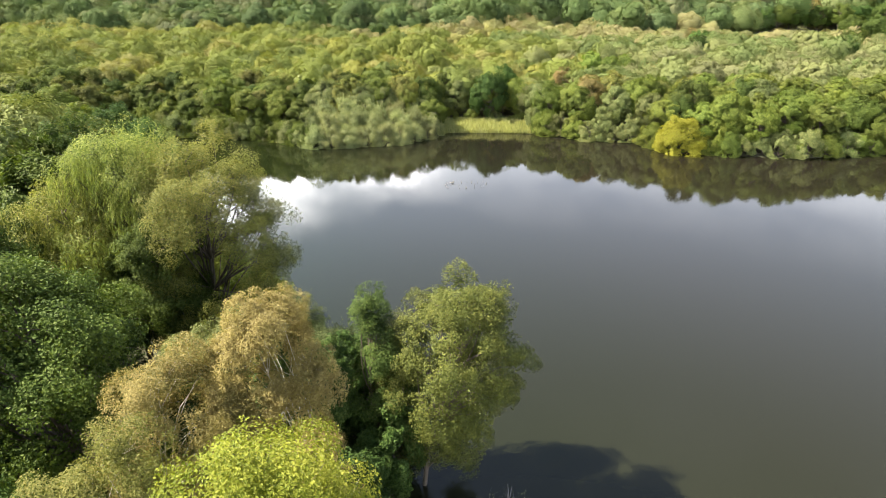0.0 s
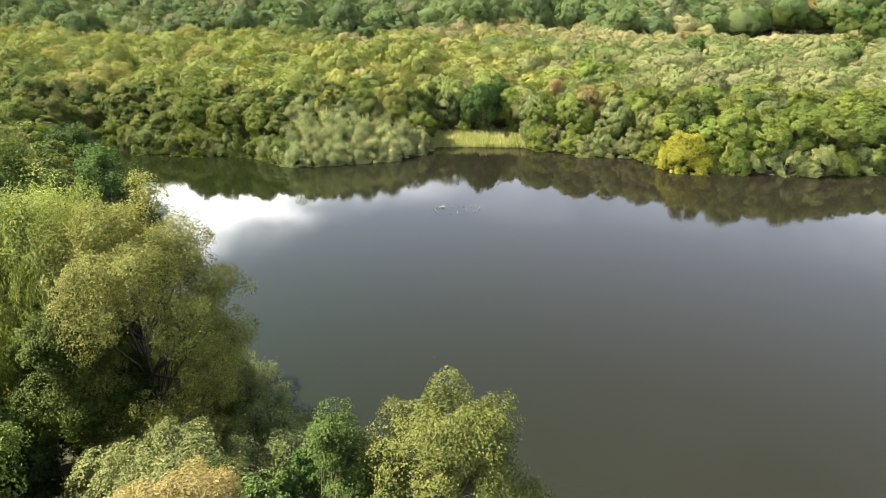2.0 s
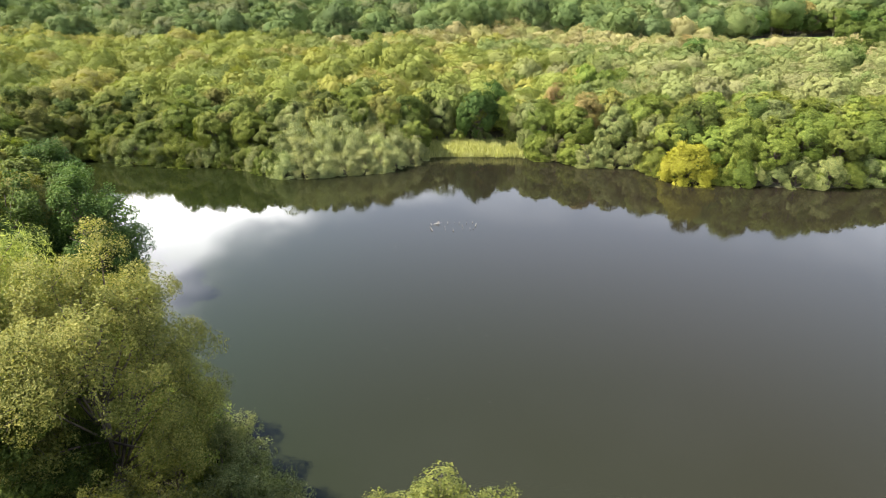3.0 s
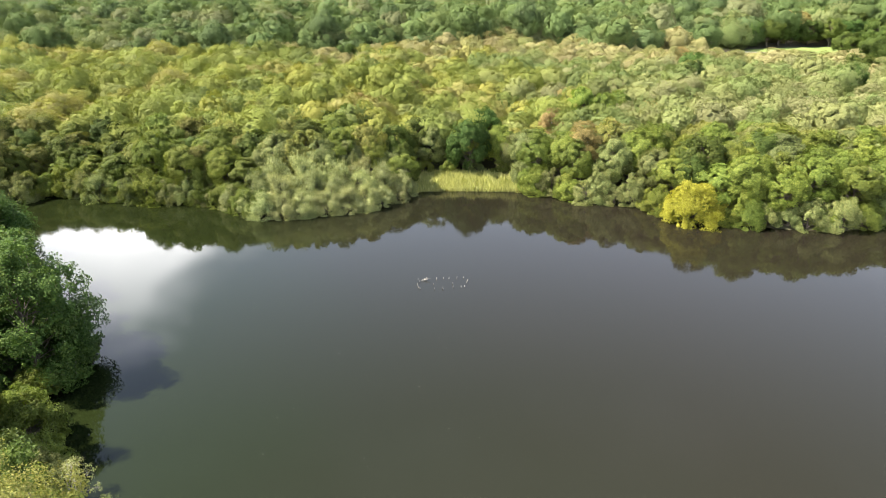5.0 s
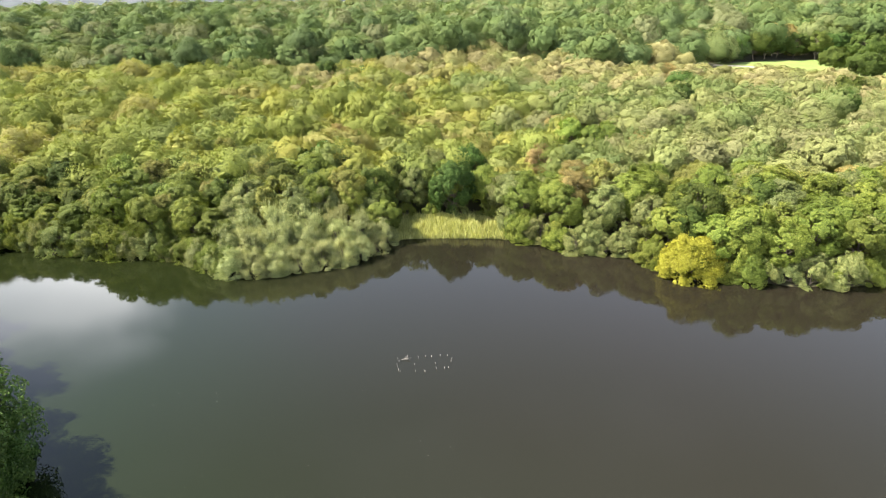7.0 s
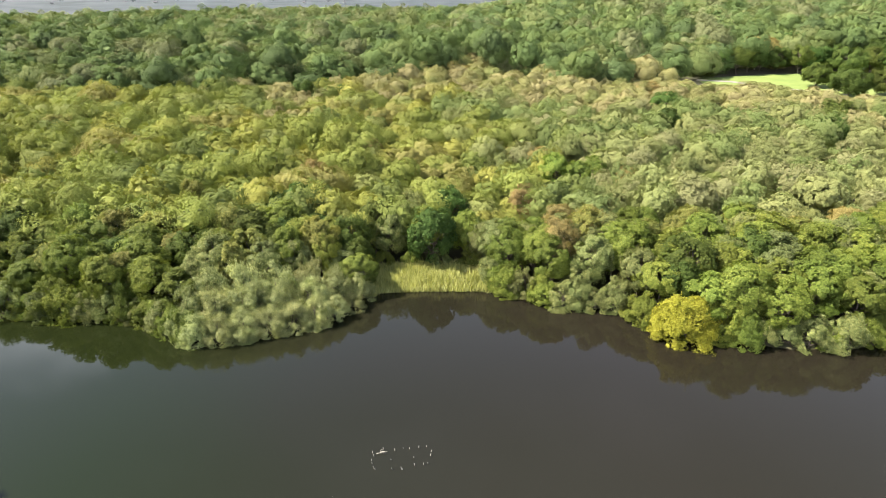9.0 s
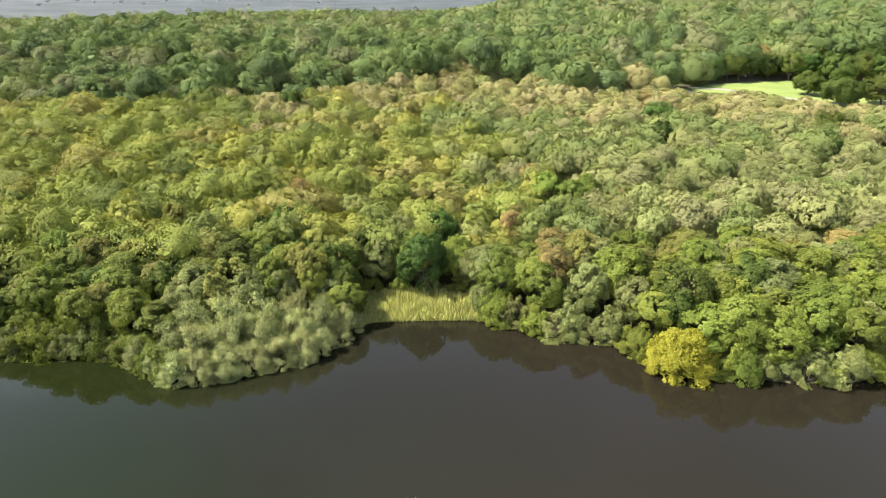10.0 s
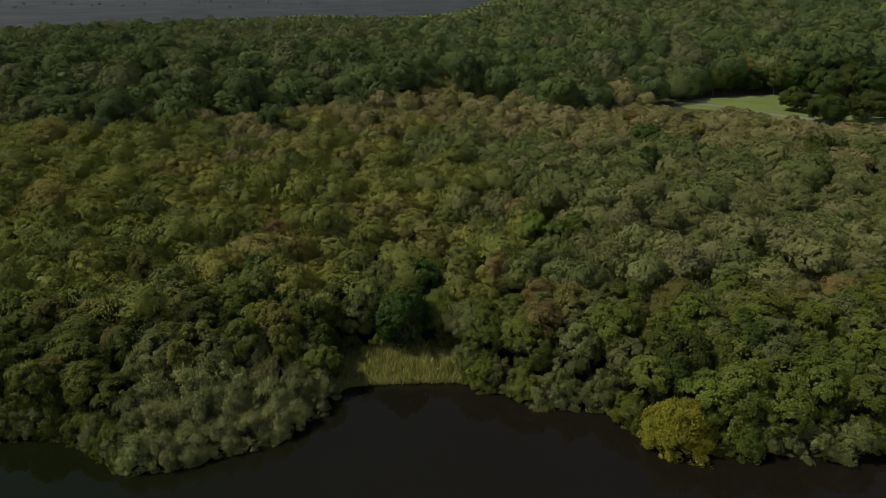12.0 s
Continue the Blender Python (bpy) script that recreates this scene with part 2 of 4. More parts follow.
def tube(soup, path, r0, r1, sides=5):
    """A tapered limb along a path."""
    path = np.asarray(path, float)
    d = unit(np.gradient(path, axis=0))
    ref = np.array([0.31, 0.94, 0.12])
    a = unit(np.cross(d, ref))
    b = np.cross(d, a)
    r = np.linspace(r0, r1, len(path))[:, None, None]
    ang = np.arange(sides) / sides * 2 * np.pi
    v = path[:, None, :] + r * (np.cos(ang)[None, :, None] * a[:, None, :] + np.sin(ang)[None, :, None] * b[:, None, :])
    i, j = np.meshgrid(np.arange(len(path) - 1), np.arange(sides), indexing="ij")
    j2 = (j + 1) % sides
    q = np.stack([i * sides + j, i * sides + j2, (i + 1) * sides + j2, (i + 1) * sides + j], -1).reshape(-1, 4)
    soup.add(v.reshape(-1, 3), quads=q)


def bend(a, b, sag, steps, rnd):
    a, b = np.asarray(a, float), np.asarray(b, float)
    t = np.linspace(0, 1, steps)[:, None]
    off = rnd.normal(0, 0.06, 3) * np.linalg.norm(b - a)
    return a + (b - a) * t + (off + np.array([0, 0, sag])) * (t * (1 - t) * 4)


def crown_lobes(rnd, top, radius, bottom, count, lobe, shape="round"):
    """Centres and radii of the boughs that make up a crown, on and inside its envelope."""
    h = top - bottom
    u = unit(rnd.normal(0, 1, (count * 3, 3)))
    u = u[u[:, 2] > (-0.75 if shape not in ("dome", "mound") else -0.15)][:count]
    fill = rnd.uniform(0.45, 1.0, (len(u), 1)) ** 0.5
    if shape in ("dome", "mound"):
        c = u * fill * np.array([radius, radius, h]) * 0.86 + np.array([0, 0, bottom])
    elif shape == "cone":
        f = (u[:, 2:3] + 1) * 0.5
        c = u * fill * np.array([1, 1, 0]) * radius * (1.15 - 0.85 * f) + np.array([0, 0, 1]) * (bottom + h * (0.08 + 0.84 * f))
    else:
        c = u * fill * np.array([radius, radius, h * 0.5]) * 0.8 + np.array([0, 0, bottom + h * 0.5])
    r = lobe * rnd.uniform(0.65, 1.25, len(c))
    c[:, 2] = np.minimum(c[:, 2], top - r * 0.8)
    return c, r


def leafy(soup, rnd, c, r, leaves, length, width, spread=0.6, rise=0.25, core=0.78, shell=(0.72, 1.2), ball=(BALL_V, BALL_F), squash=0.8):
    """Leaves over the boughs' outsides, and the dense shaded inside of each bough."""
    share = r ** 2 / np.sum(r ** 2)
    pick = rnd.choice(len(c), size=int(leaves * 1.7), p=share)
    d = unit(rnd.normal(0, 1, (len(pick), 3)) + np.array([0, 0, 0.35]))
    p = c[pick] + d * (r[pick] * rnd.uniform(*shell, len(pick)))[:, None] * np.array([1, 1, squash])
    near = np.ones(len(p), bool)
    for k in range(len(c)):
        near &= ~((np.linalg.norm((p - c[k]) / np.array([1, 1, squash]), axis=1) < r[k] * 0.72) & (pick != k))
    p, d = p[near][:leaves], d[near][:leaves]
    n = unit(d + rnd.normal(0, spread, p.shape) + np.array([0, 0, rise]))
    along = unit(np.cross(n, rnd.normal(0, 1, p.shape)) + np.array([0, 0, rise - 0.2]))
    s = rnd.uniform(0.6, 1.35, len(p))
    blades(soup, p - along * (length * s * 0.5)[:, None], along, n, length * s, width * s)
    if core:
        bv, bf = ball
        for k in range(len(c)):
            v = bv * (r[k] * core * rnd.uniform(0.8, 1.15, (len(bv), 1))) * np.array([1, 1, squash]) + c[k]
            soup.add(v, tris=bf)


def clumped(soup, rnd, c, r, leaves, length, width, spread=0.6, rise=0.3, core=0.6, subs=13, squash=0.8):
    """Boughs broken up into many small flat leaf sprays that droop outwards, round a dense inside."""
    axis = np.mean(c, axis=0)
    k = np.repeat(np.arange(len(c)), subs)
    out = unit((c[k] - axis) * np.array([1, 1, 0.5]))
    d = unit(rnd.normal(0, 1, (len(k), 3)) + np.array([0, 0, 0.35]) + out * 0.5)
    m = c[k] + d * (r[k] * rnd.uniform(0.42, 1.0, len(k)))[:, None] * np.array([1, 1, squash])
    mr = r[k] * rnd.uniform(0.2, 0.46, len(k))
    free = np.ones(len(m), bool)
    for j in range(len(c)):
        free &= ~((np.linalg.norm((m - c[j]) / np.array([1, 1, squash]), axis=1) < r[j] * 0.62) & (k != j))
    m, mr, d, out = m[free], mr[free], d[free], out[free]
    share = mr ** 2 / np.sum(mr ** 2)
    g = rnd.choice(len(m), size=leaves, p=share)
    q = unit(rnd.normal(0, 1, (leaves, 3))) * (rnd.uniform(0.05, 1.0, leaves) ** 0.55)[:, None] * mr[g][:, None]
    q[:, 2] *= 0.74
    q[:, 2] -= 0.35 * np.sum(q * out[g], axis=1)
    p = m[g] + q
    p[:, 2] = np.maximum(p[:, 2], 0.2)
    n = unit(d[g] * 0.7 + out[g] * 0.3 + rnd.normal(0, spread, p.shape) + np.array([0, 0, rise + 0.3]))
    along = unit(np.cross(n, rnd.normal(0, 1, p.shape)) + out[g] * 0.4 + np.array([0, 0, -0.2]))
    s = rnd.uniform(0.6, 1.4, leaves)
    blades(soup, p - along * (length * s * 0.5)[:, None], along, n, length * s, width * s)
    if core:
        for j in range(len(c)):
            v = BALL1_V * (r[j] * core * rnd.uniform(0.7, 1.1, (len(BALL1_V), 1))) * np.array([1, 1, squash]) + c[j] - np.array([0, 0, 0.25 * r[j]]) - unit(c[j] - axis) * 0.2 * r[j]
            soup.add(v, tris=BALL1_F)


def foliage(soup, rnd, c, r, leaves, length, width, tufts=10, core=0.8, squash=0.9, spread=0.5, upright=0.0, floor=0.15, tint=None, axis=None, loose=0.0, hearts=0, dome=0.65):
    """Boughs covered with rounded tufts of small leaves that face outwards, over a dense shaded inside."""
    axis = np.mean(c, axis=0) if axis is None else np.asarray(axis, float)
    flat = np.array([1, 1, squash])
    k = np.repeat(np.arange(len(c)), tufts)
    out = unit((c[k] - axis) * np.array([1, 1, 0.8]))
    d = unit(rnd.normal(0, 1, (len(k), 3)) + out * 0.8 + np.array([0, 0, 0.25]))
    m = c[k] + d * (r[k] * rnd.uniform(0.6, 0.92 + loose, len(k)))[:, None] * flat
    mr = r[k] * rnd.uniform(0.26, 0.5, len(k))
    free = np.ones(len(m), bool)
    for j in range(len(c)):
        free &= ~((np.linalg.norm((m - c[j]) / flat, axis=1) < r[j] * 0.55) & (k != j))
    m, mr, d = m[free], mr[free], d[free]
    g = rnd.choice(len(m), size=leaves, p=mr ** 2 / np.sum(mr ** 2))
    e = unit(rnd.normal(0, 1, (leaves, 3)) + d[g] * 0.9)
    p = m[g] + e * (mr[g] * rnd.uniform(0.6, 1.12 + loose, leaves))[:, None]
    if not hearts:
        # some larger leaves fill the inside of the boughs
        deep = rnd.random(leaves) < 0.24
        j = rnd.choice(len(c), size=leaves, p=r ** 2 / np.sum(r ** 2))
        p = np.where(deep[:, None], c[j] + e * (r[j] * core * rnd.uniform(0.2, 1.0, leaves))[:, None] * flat, p)
    p[:, 2] = np.maximum(p[:, 2], floor)
    n = unit(e * 0.35 + d[g] * 0.25 + unit(p - axis) * dome + rnd.normal(0, spread * 0.75, p.shape) + np.array([0, 0, 0.1]))
    along = unit(np.cross(n, rnd.normal(0, 1, p.shape)) + np.array([0, 0, upright]))
    s = rnd.uniform(0.6, 1.4, leaves) * (1.0 if hearts else np.where(deep, 1.5, 1.0))
    one = Soup()
    blades(one, p - along * (length * s * 0.5)[:, None], along, n, length * s, width * s)
    v, t, q = one.arrays()
    soup.add(v, t, q, tint)
    for j in range(len(c) - hearts, len(c)):
        v = BALL_V * (r[j] * core * rnd.uniform(0.85, 1.1, (len(BALL_V), 1))) * flat + c[j]
        v[:, 2] = np.maximum(v[:, 2], floor)
        soup.add(v, BALL_F, None, tint)


def dome_boughs(rnd, x, y, top, wide, deep, count):
    """Boughs over a domed crown, evenly spread with some unevenness: centres and radii."""
    k = np.arange(count) + 0.5
    z = 1 - 1.25 * k / count
    a = k * 2.39996 + rnd.uniform(0, 6.28)
    u = np.stack([np.sqrt(1 - z * z) * np.cos(a), np.sqrt(1 - z * z) * np.sin(a), z], -1)
    u = unit(u + rnd.normal(0, 0.14, u.shape))
    size = wide * rnd.uniform(0.22, 0.36, count)
    reach = rnd.uniform(0.64, 0.82, (count, 1))
    c = u * reach * np.array([wide * rnd.uniform(0.9, 1.15), wide * rnd.uniform(0.9, 1.15), deep]) + np.array([x, y, top - deep])
    c = np.concatenate([c, [[x, y, top - deep * 1.05]]])
    return c, np.concatenate([size, [wide * 1.15]])


def stems(trunk, rnd, c, r, top, bottom, girth, lean=(0.0, 0.0), trunks=1, twigs=2, split=False):
    """The trunk (or several) from the ground up, limbs out to the boughs, and twigs on them. Returns the limbs that stay apart."""
    roots, limbs = [], []
    for k in range(trunks):
        a = rnd.uniform(0, 6.28)
        foot = np.array([math.cos(a), math.sin(a), 0]) * (0.0 if trunks == 1 else 0.5)
        tip = np.array([lean[0], lean[1], bottom + (top - bottom) * 0.72]) + np.array([math.cos(a), math.sin(a), 0]) * (0.3 if trunks == 1 else 1.0)
        path = bend(foot - np.array([0, 0, 0.8]), tip, 0, 8 if split else 6, rnd)
        tube(trunk, path, girth, girth * 0.18, 7 if split else 5)
        roots.append(path)
    for k in range(len(c)):
        path = roots[k % len(roots)]
        low = path[:, 2] < c[k][2] - 0.3
        start = path[max(1, int(np.sum(low) * rnd.uniform(0.55, 0.9)))]
        limb = Soup() if split else trunk
        tube(limb, bend(start, c[k], 0.1 * r[k], 6 if split else 3, rnd), girth * 0.33, girth * 0.09, 5 if split else 3)
        for j in range(twigs if split else 0):
            end = c[k] + unit(rnd.normal(0, 1, 3) + np.array([0, 0, 0.4])) * r[k] * 1.0
            tube(limb, bend(c[k], end, 0, 4, rnd), girth * 0.10, girth * 0.03, 3)
        if split:
            limbs.append(limb)
    return limbs


def tree(name, label, leaf, seed, top, radius, bottom=2.0, boughs=16, lobe=1.8, leaves=2500, length=0.4, width=0.28,
         shape="round", bark=None, girth=0.22, trunks=1, core=0.78, spread=0.6, rise=0.25, category="tree", weep=0, twigs=2, sprays=0, lean=(0.0, 0.0), split=False):
    """A tree or bush at the origin: trunk, branches and crown."""
    rnd = np.random.default_rng(seed)
    ob = tagged(new(name), label, category)
    c, r = crown_lobes(rnd, top, radius, bottom, boughs, lobe, shape)
    c[:, 0] += lean[0] * c[:, 2] / top
    c[:, 1] += lean[1] * c[:, 2] / top
    trunk, crown = Soup(), Soup()
    limbs = stems(trunk, rnd, c, r, top, max(bottom, 0.3), girth, lean, trunks, twigs, split)
    if shape == "full":
        foliage(crown, rnd, c, r, int(leaves * 3.6), length * 0.86, width * 0.86, 13, 0.75, spread=0.4, dome=0.95)
    elif shape == "mound":
        foliage(crown, rnd, c, r, int(leaves * 3.0), length * 0.8, width * 0.9, 13, 0.75, upright=0.5)
    elif core:
        foliage(crown, rnd, c, r, int(leaves * 2.1), length * 0.9, width * 0.9, 13, 0.75, spread=spread, loose=0.08)
    else:
        clumped(crown, rnd, c, r, int(leaves * 1.7), length * 0.76, width * 0.78, spread, rise, 0)
    if weep:
        # hanging strands of narrow leaves
        k = rnd.choice(len(c), weep)
        d = unit(rnd.normal(0, 1, (weep, 3)) * np.array([1, 1, 0.6]))
        root = c[k] + d * r[k][:, None]
        drop = rnd.uniform(0.8, 3.8, weep)
        steps = 14
        f = np.linspace(0, 1, steps)[None, :]
        p = np.repeat(root[:, None, :], steps, 1)
        p[:, :, 2] -= f * drop[:, None]
        p[:, :, :2] += (d[:, None, :2] * (0.5 * np.sqrt(f))[:, :, None]) + rnd.normal(0, 0.08, (weep, steps, 2))
        p = p.reshape(-1, 3)
        p[:, 2] = np.maximum(p[:, 2], 0.6)
        blades(crown, p, rnd.normal(0, 0.35, p.shape) + np.array([0, 0, -1.0]), unit(rnd.normal(0, 1, p.shape)), rnd.uniform(0.25, 0.5, len(p)), rnd.uniform(0.05, 0.1, len(p)))
    if sprays:
        # upright shoots with narrow leaves, standing clear of the crown
        k = rnd.choice(len(c), sprays)
        d = unit(rnd.normal(0, 1, (sprays, 3)) + np.array([0, 0, 0.9]))
        root = c[k] + d * r[k][:, None] * 0.9
        steps = 9
        f = np.linspace(0, 1, steps)[None, :, None]
        p = (root[:, None, :] + f * (unit(d + np.array([0, 0, 1.3])) * rnd.uniform(0.7, 1.5, (sprays, 1)))[:, None, :]).reshape(-1, 3)
        blades(crown, p, rnd.normal(0, 0.6, p.shape) + np.array([0, 0, 0.8]), unit(rnd.normal(0, 1, p.shape)), np.full(len(p), length * 0.9), np.full(len(p), width * 0.6))
    bark = bark or BARK
    part("trunk", trunk.mesh("trunk", bark, True), ob)
    for limb in limbs:
        part("branch", limb.mesh("branch", bark, True), ob)
    part("crown", crown.mesh("crown", LEAF[leaf]), ob)
    return ob


# ---- the lie of the land ----
LAKE = np.array([(230, -60), (120, -25), (60, -5), (28, 8), (5, 24), (-1.5, 36), (-4, 46), (-10, 54), (-18, 63), (-26, 72), (-34, 83),
                 (-42, 95), (-46, 104), (-51, 114), (-60, 128), (-74, 146), (-90, 160), (-99, 178), (-89, 189), (-70, 182.5), (-53, 181), (-43, 177),
                 (-32, 167.5), (-18, 172), (-9, 175.5), (-2, 186), (1, 190), (12, 190), (25, 189), (37, 179.5), (50, 176.5), (58, 166),
                 (66, 161.5), (80, 157.5), (90, 156), (103, 159.5), (135, 160), (170, 150), (215, 110), (250, 30)], float)


NEXT = np.roll(LAKE, -1, 0)
SIDE = NEXT - LAKE
SIDE_SQ = np.sum(SIDE ** 2, 1)
RISE = np.where(SIDE[:, 1] == 0, 1e-9, SIDE[:, 1])


def shore(x, y):
    """Metres from the shoreline: positive on land, negative on the water."""
    x, y = np.asarray(x, float)[..., None], np.asarray(y, float)[..., None]
    px, py = x - LAKE[:, 0], y - LAKE[:, 1]
    t = np.clip((px * SIDE[:, 0] + py * SIDE[:, 1]) / SIDE_SQ, 0, 1)
    best = np.sqrt(np.min((px - t * SIDE[:, 0]) ** 2 + (py - t * SIDE[:, 1]) ** 2, axis=-1))
    cross = (LAKE[:, 1] > y) != (NEXT[:, 1] > y)
    inside = np.sum(cross & (px < SIDE[:, 0] * py / RISE), axis=-1) % 2 == 1
    return np.where(inside, -best, best)


def ease(a, b, v):
    t = np.clip((v - a) / (b - a), 0, 1)
    return t * t * (3 - 2 * t)


def land(x, y):
    """Height of the ground: the lake's bed, low banks, a slope beyond and a hill on the east."""
    x, y = np.asarray(x, float), np.asarray(y, float)
    d = shore(x, y)
    z = np.where(d < 0, np.maximum(-2.0, d * 0.5), 0.5 * ease(0, 3, d) + 0.6 * ease(3, 30, d))
    z = z + 4.0 * ease(195, 300, y) + 20.0 * ease(300, 900, y)
    z = z + 5.0 * ease(60, 260, x) * ease(250, 420, y)
    z = z + 48.0 * ease(20, 420, x - 0.12 * (y - 600)) * ease(520, 1150, y)
    z = z - 24.0 * ease(80, 560, -x) * ease(620, 1150, y)
    return z - 40.0 * ease(1150, 2200, y) * (1 - ease(100, 500, x)) - 35 * ease(1600, 3500, y)


def build_ground():
    def axis(fine_a, fine_b, step, lo, hi):
        a = list(np.arange(fine_a, fine_b, step))
        s, v = step, fine_b
        while v < hi:
            a.append(v)
            s *= 1.18
            v += s
        s, v = step, fine_a
        while v > lo:
            s *= 1.18
            v -= s
            a.insert(0, v)
        return np.array(a)

    xs, ys = axis(-130, 130, 3.0, -4600, 4600), axis(-10, 230, 3.0, -3000, 4700)
    gx, gy = np.meshgrid(xs, ys, indexing="ij")
    v = np.stack([gx, gy, land(gx, gy)], -1).reshape(-1, 3)
    i, j = np.meshgrid(np.arange(len(xs) - 1), np.arange(len(ys) - 1), indexing="ij")
    q = np.stack([i * len(ys) + j, (i + 1) * len(ys) + j, (i + 1) * len(ys) + j + 1, i * len(ys) + j + 1], -1).reshape(-1, 4)
    soup = Soup()
    soup.add(v, quads=q)
    tagged(new("ground", soup.mesh("ground", SOIL, True)), "dark woodland floor of leaf litter and low growth", "ground", kind="structure")


build_ground()
pond = Soup()
pond.add([(-140, -90, 0), (280, -90, 0), (280, 215, 0), (-140, 215, 0)], quads=[(0, 1, 2, 3)])
tagged(new("water", pond.mesh("water", WATER)), "still murky greenish-brown lake water mirroring sky", "water", kind="structure")


# ---- meadow and path on the slope ----
def ribbon(name, label, category, mat, left, right, lift):
    left, right = np.asarray(left, float), np.asarray(right, float)
    rows, soup = [], Soup()
    for a, b in zip(left, right):
        rows.append(a + (b - a) * np.linspace(0, 1, 9)[:, None])
    p = np.array(rows)
    z = land(p[..., 0], p[..., 1]) + lift
    v = np.concatenate([p, z[..., None]], -1).reshape(-1, 3)
    n, m = len(rows), 9
    i, j = np.meshgrid(np.arange(n - 1), np.arange(m - 1), indexing="ij")
    soup.add(v, quads=np.stack([i * m + j, i * m + j + 1, (i + 1) * m + j + 1, (i + 1) * m + j], -1).reshape(-1, 4))
    return tagged(new(name, soup.mesh(name, mat, True)), label, category, kind="structure")


ribbon("meadow", "sunlit mown grass clearing among trees", "grass", GRASS,
       [(201, 456), (204, 434), (216, 412), (238, 397), (268, 384), (330, 368)], [(204, 468), (222, 474), (250, 480), (288, 484), (320, 472), (355, 445)], 0.25)
ribbon("path", "pale gravel path along the clearing", "path", GRAVEL,
       [(201, 464), (218, 453), (228, 438), (243, 415), (260, 401)], [(204, 468), (222, 457), (232, 441), (247, 418), (263, 405)], 0.40)

# ---- trees by the wooded bank ----


def plant(ob, x, y, turn=0.0, scale=1.0, sink=0.15):
    z = float(land(np.array([x]), np.array([y]))[0])
    ob.matrix_basis = pose(x, y, max(z, -0.4) - sink, 0, 0, turn) @ Matrix.Scale(scale, 4)
    return ob


TAKEN = []


def bank(ob, x, y, reach, turn=0.0):
    TAKEN.append((x, y, reach))
    return plant(ob, x, y, turn)


def near_tree(*args, **kw):
    return tree(*args, split=True, **kw)


bank(near_tree("willow_tree", "tall yellow-green weeping willow by the water", "willow", 1, 28.6, 7.0, 3.0, 58, 1.9, 22000, 0.26, 0.09, girth=0.36, weep=3600, core=0.35), -29.5, 57.5, 7)
bank(near_tree("willow_tree", "lower yellow-green weeping willow beside a taller one", "willow", 201, 24.5, 5.4, 2.0, 40, 1.7, 14000, 0.26, 0.09, girth=0.28, weep=2400, core=0.35), -34.3, 55.5, 5)
bank(near_tree("alder_tree", "deep green alder in front of the willow", "maple", 202, 21.0, 4.6, 1.0, 44, 1.5, 26000, 0.2, 0.14, girth=0.28, core=0.6), -25.2, 52.5, 4.6)
bank(near_tree("alder_tree", "golden-leaved alder leaning over the water", "golden", 2, 28.6, 7.0, 0.6, 90, 1.8, 61440, 0.149, 0.103, girth=0.3, core=0.75, twigs=3), -20.8, 55, 5)
bank(near_tree("poplar_tree", "pale green poplar standing at the water's edge", "poplar", 3, 20.9, 6.0, 0.3, 84, 1.45, 48000, 0.15, 0.102, girth=0.22, core=0.6, twigs=3, lean=(3.6, -1.0)), -1.6, 42.4, 4.5)
bank(near_tree("alder_tree", "slim dark green alder on the bank", "oak", 4, 17.8, 2.9, 0.5, 36, 1.35, 20000, 0.14, 0.098, "cone", girth=0.16, core=0.6), -5.5, 41.5, 2.5)
bank(near_tree("birch_tree", "thinning golden-brown birch with pale stems", "brown", 5, 25.0, 3.6, 7.0, 40, 1.35, 52000, 0.116, 0.0816, bark=PALE_BARK, girth=0.07, trunks=3, core=0.3, twigs=6), -9.4, 30.4, 3.5)
bank(near_tree("birch_tree", "olive-brown birch in early autumn leaf", "birch", 6, 22.9, 3.6, 6.0, 36, 1.35, 33600, 0.105, 0.0744, bark=PALE_BARK, girth=0.08, trunks=2, core=0.45, twigs=5), -13.6, 28.0, 3.5)
bank(near_tree("birch_tree", "nearly bare brown birch with grey twigs", "brown", 7, 21.0, 2.3, 9.0, 20, 1.1, 11700, 0.105, 0.077, bark=GREY_WOOD, girth=0.12, trunks=2, core=0, twigs=8), -4.9, 23.8, 2.5)
bank(near_tree("birch_tree", "yellow-green birch beside the path", "golden", 8, 20.6, 3.8, 6.0, 30, 1.3, 31200, 0.0992, 0.0682, bark=PALE_BARK, girth=0.08, trunks=2, core=0.5, twigs=4), -14.6, 22.3, 4)
bank(near_tree("lime_tree", "bright lime-green young tree top", "lime", 9, 26.6, 2.9, 12.0, 44, 1.4, 44200, 0.102, 0.072, girth=0.16, core=0.6, twigs=4), -4.6, 14.2, 3)
bank(near_tree("sycamore_tree", "broad deep green sycamore on the bank", "maple", 10, 24.4, 6.8, 2.0, 62, 2.0, 39600, 0.198, 0.152, girth=0.4, core=0.75), -24.5, 33.0, 7)
bank(near_tree("sycamore_tree", "broad deep green sycamore on the bank", "maple", 11, 27.0, 6.8, 2.0, 54, 2.0, 25200, 0.23, 0.173, girth=0.4, core=0.75), -35.5, 40.5, 7)
bank(near_tree("sycamore_tree", "shaded deep green sycamore on the bank", "oak", 12, 19.0, 5.5, 2.0, 36, 2.0, 19800, 0.211, 0.158, girth=0.35, core=0.8), -23.5, 20.0, 5)
bank(near_tree("sallow_bush", "grey-green sallow with upright shoots", "sallow", 13, 16.5, 4.2, 2.0, 34, 1.4, 13000, 0.22, 0.09, girth=0.16, trunks=4, core=0.6, category="bush", sprays=160), -14.8, 42.5, 4)
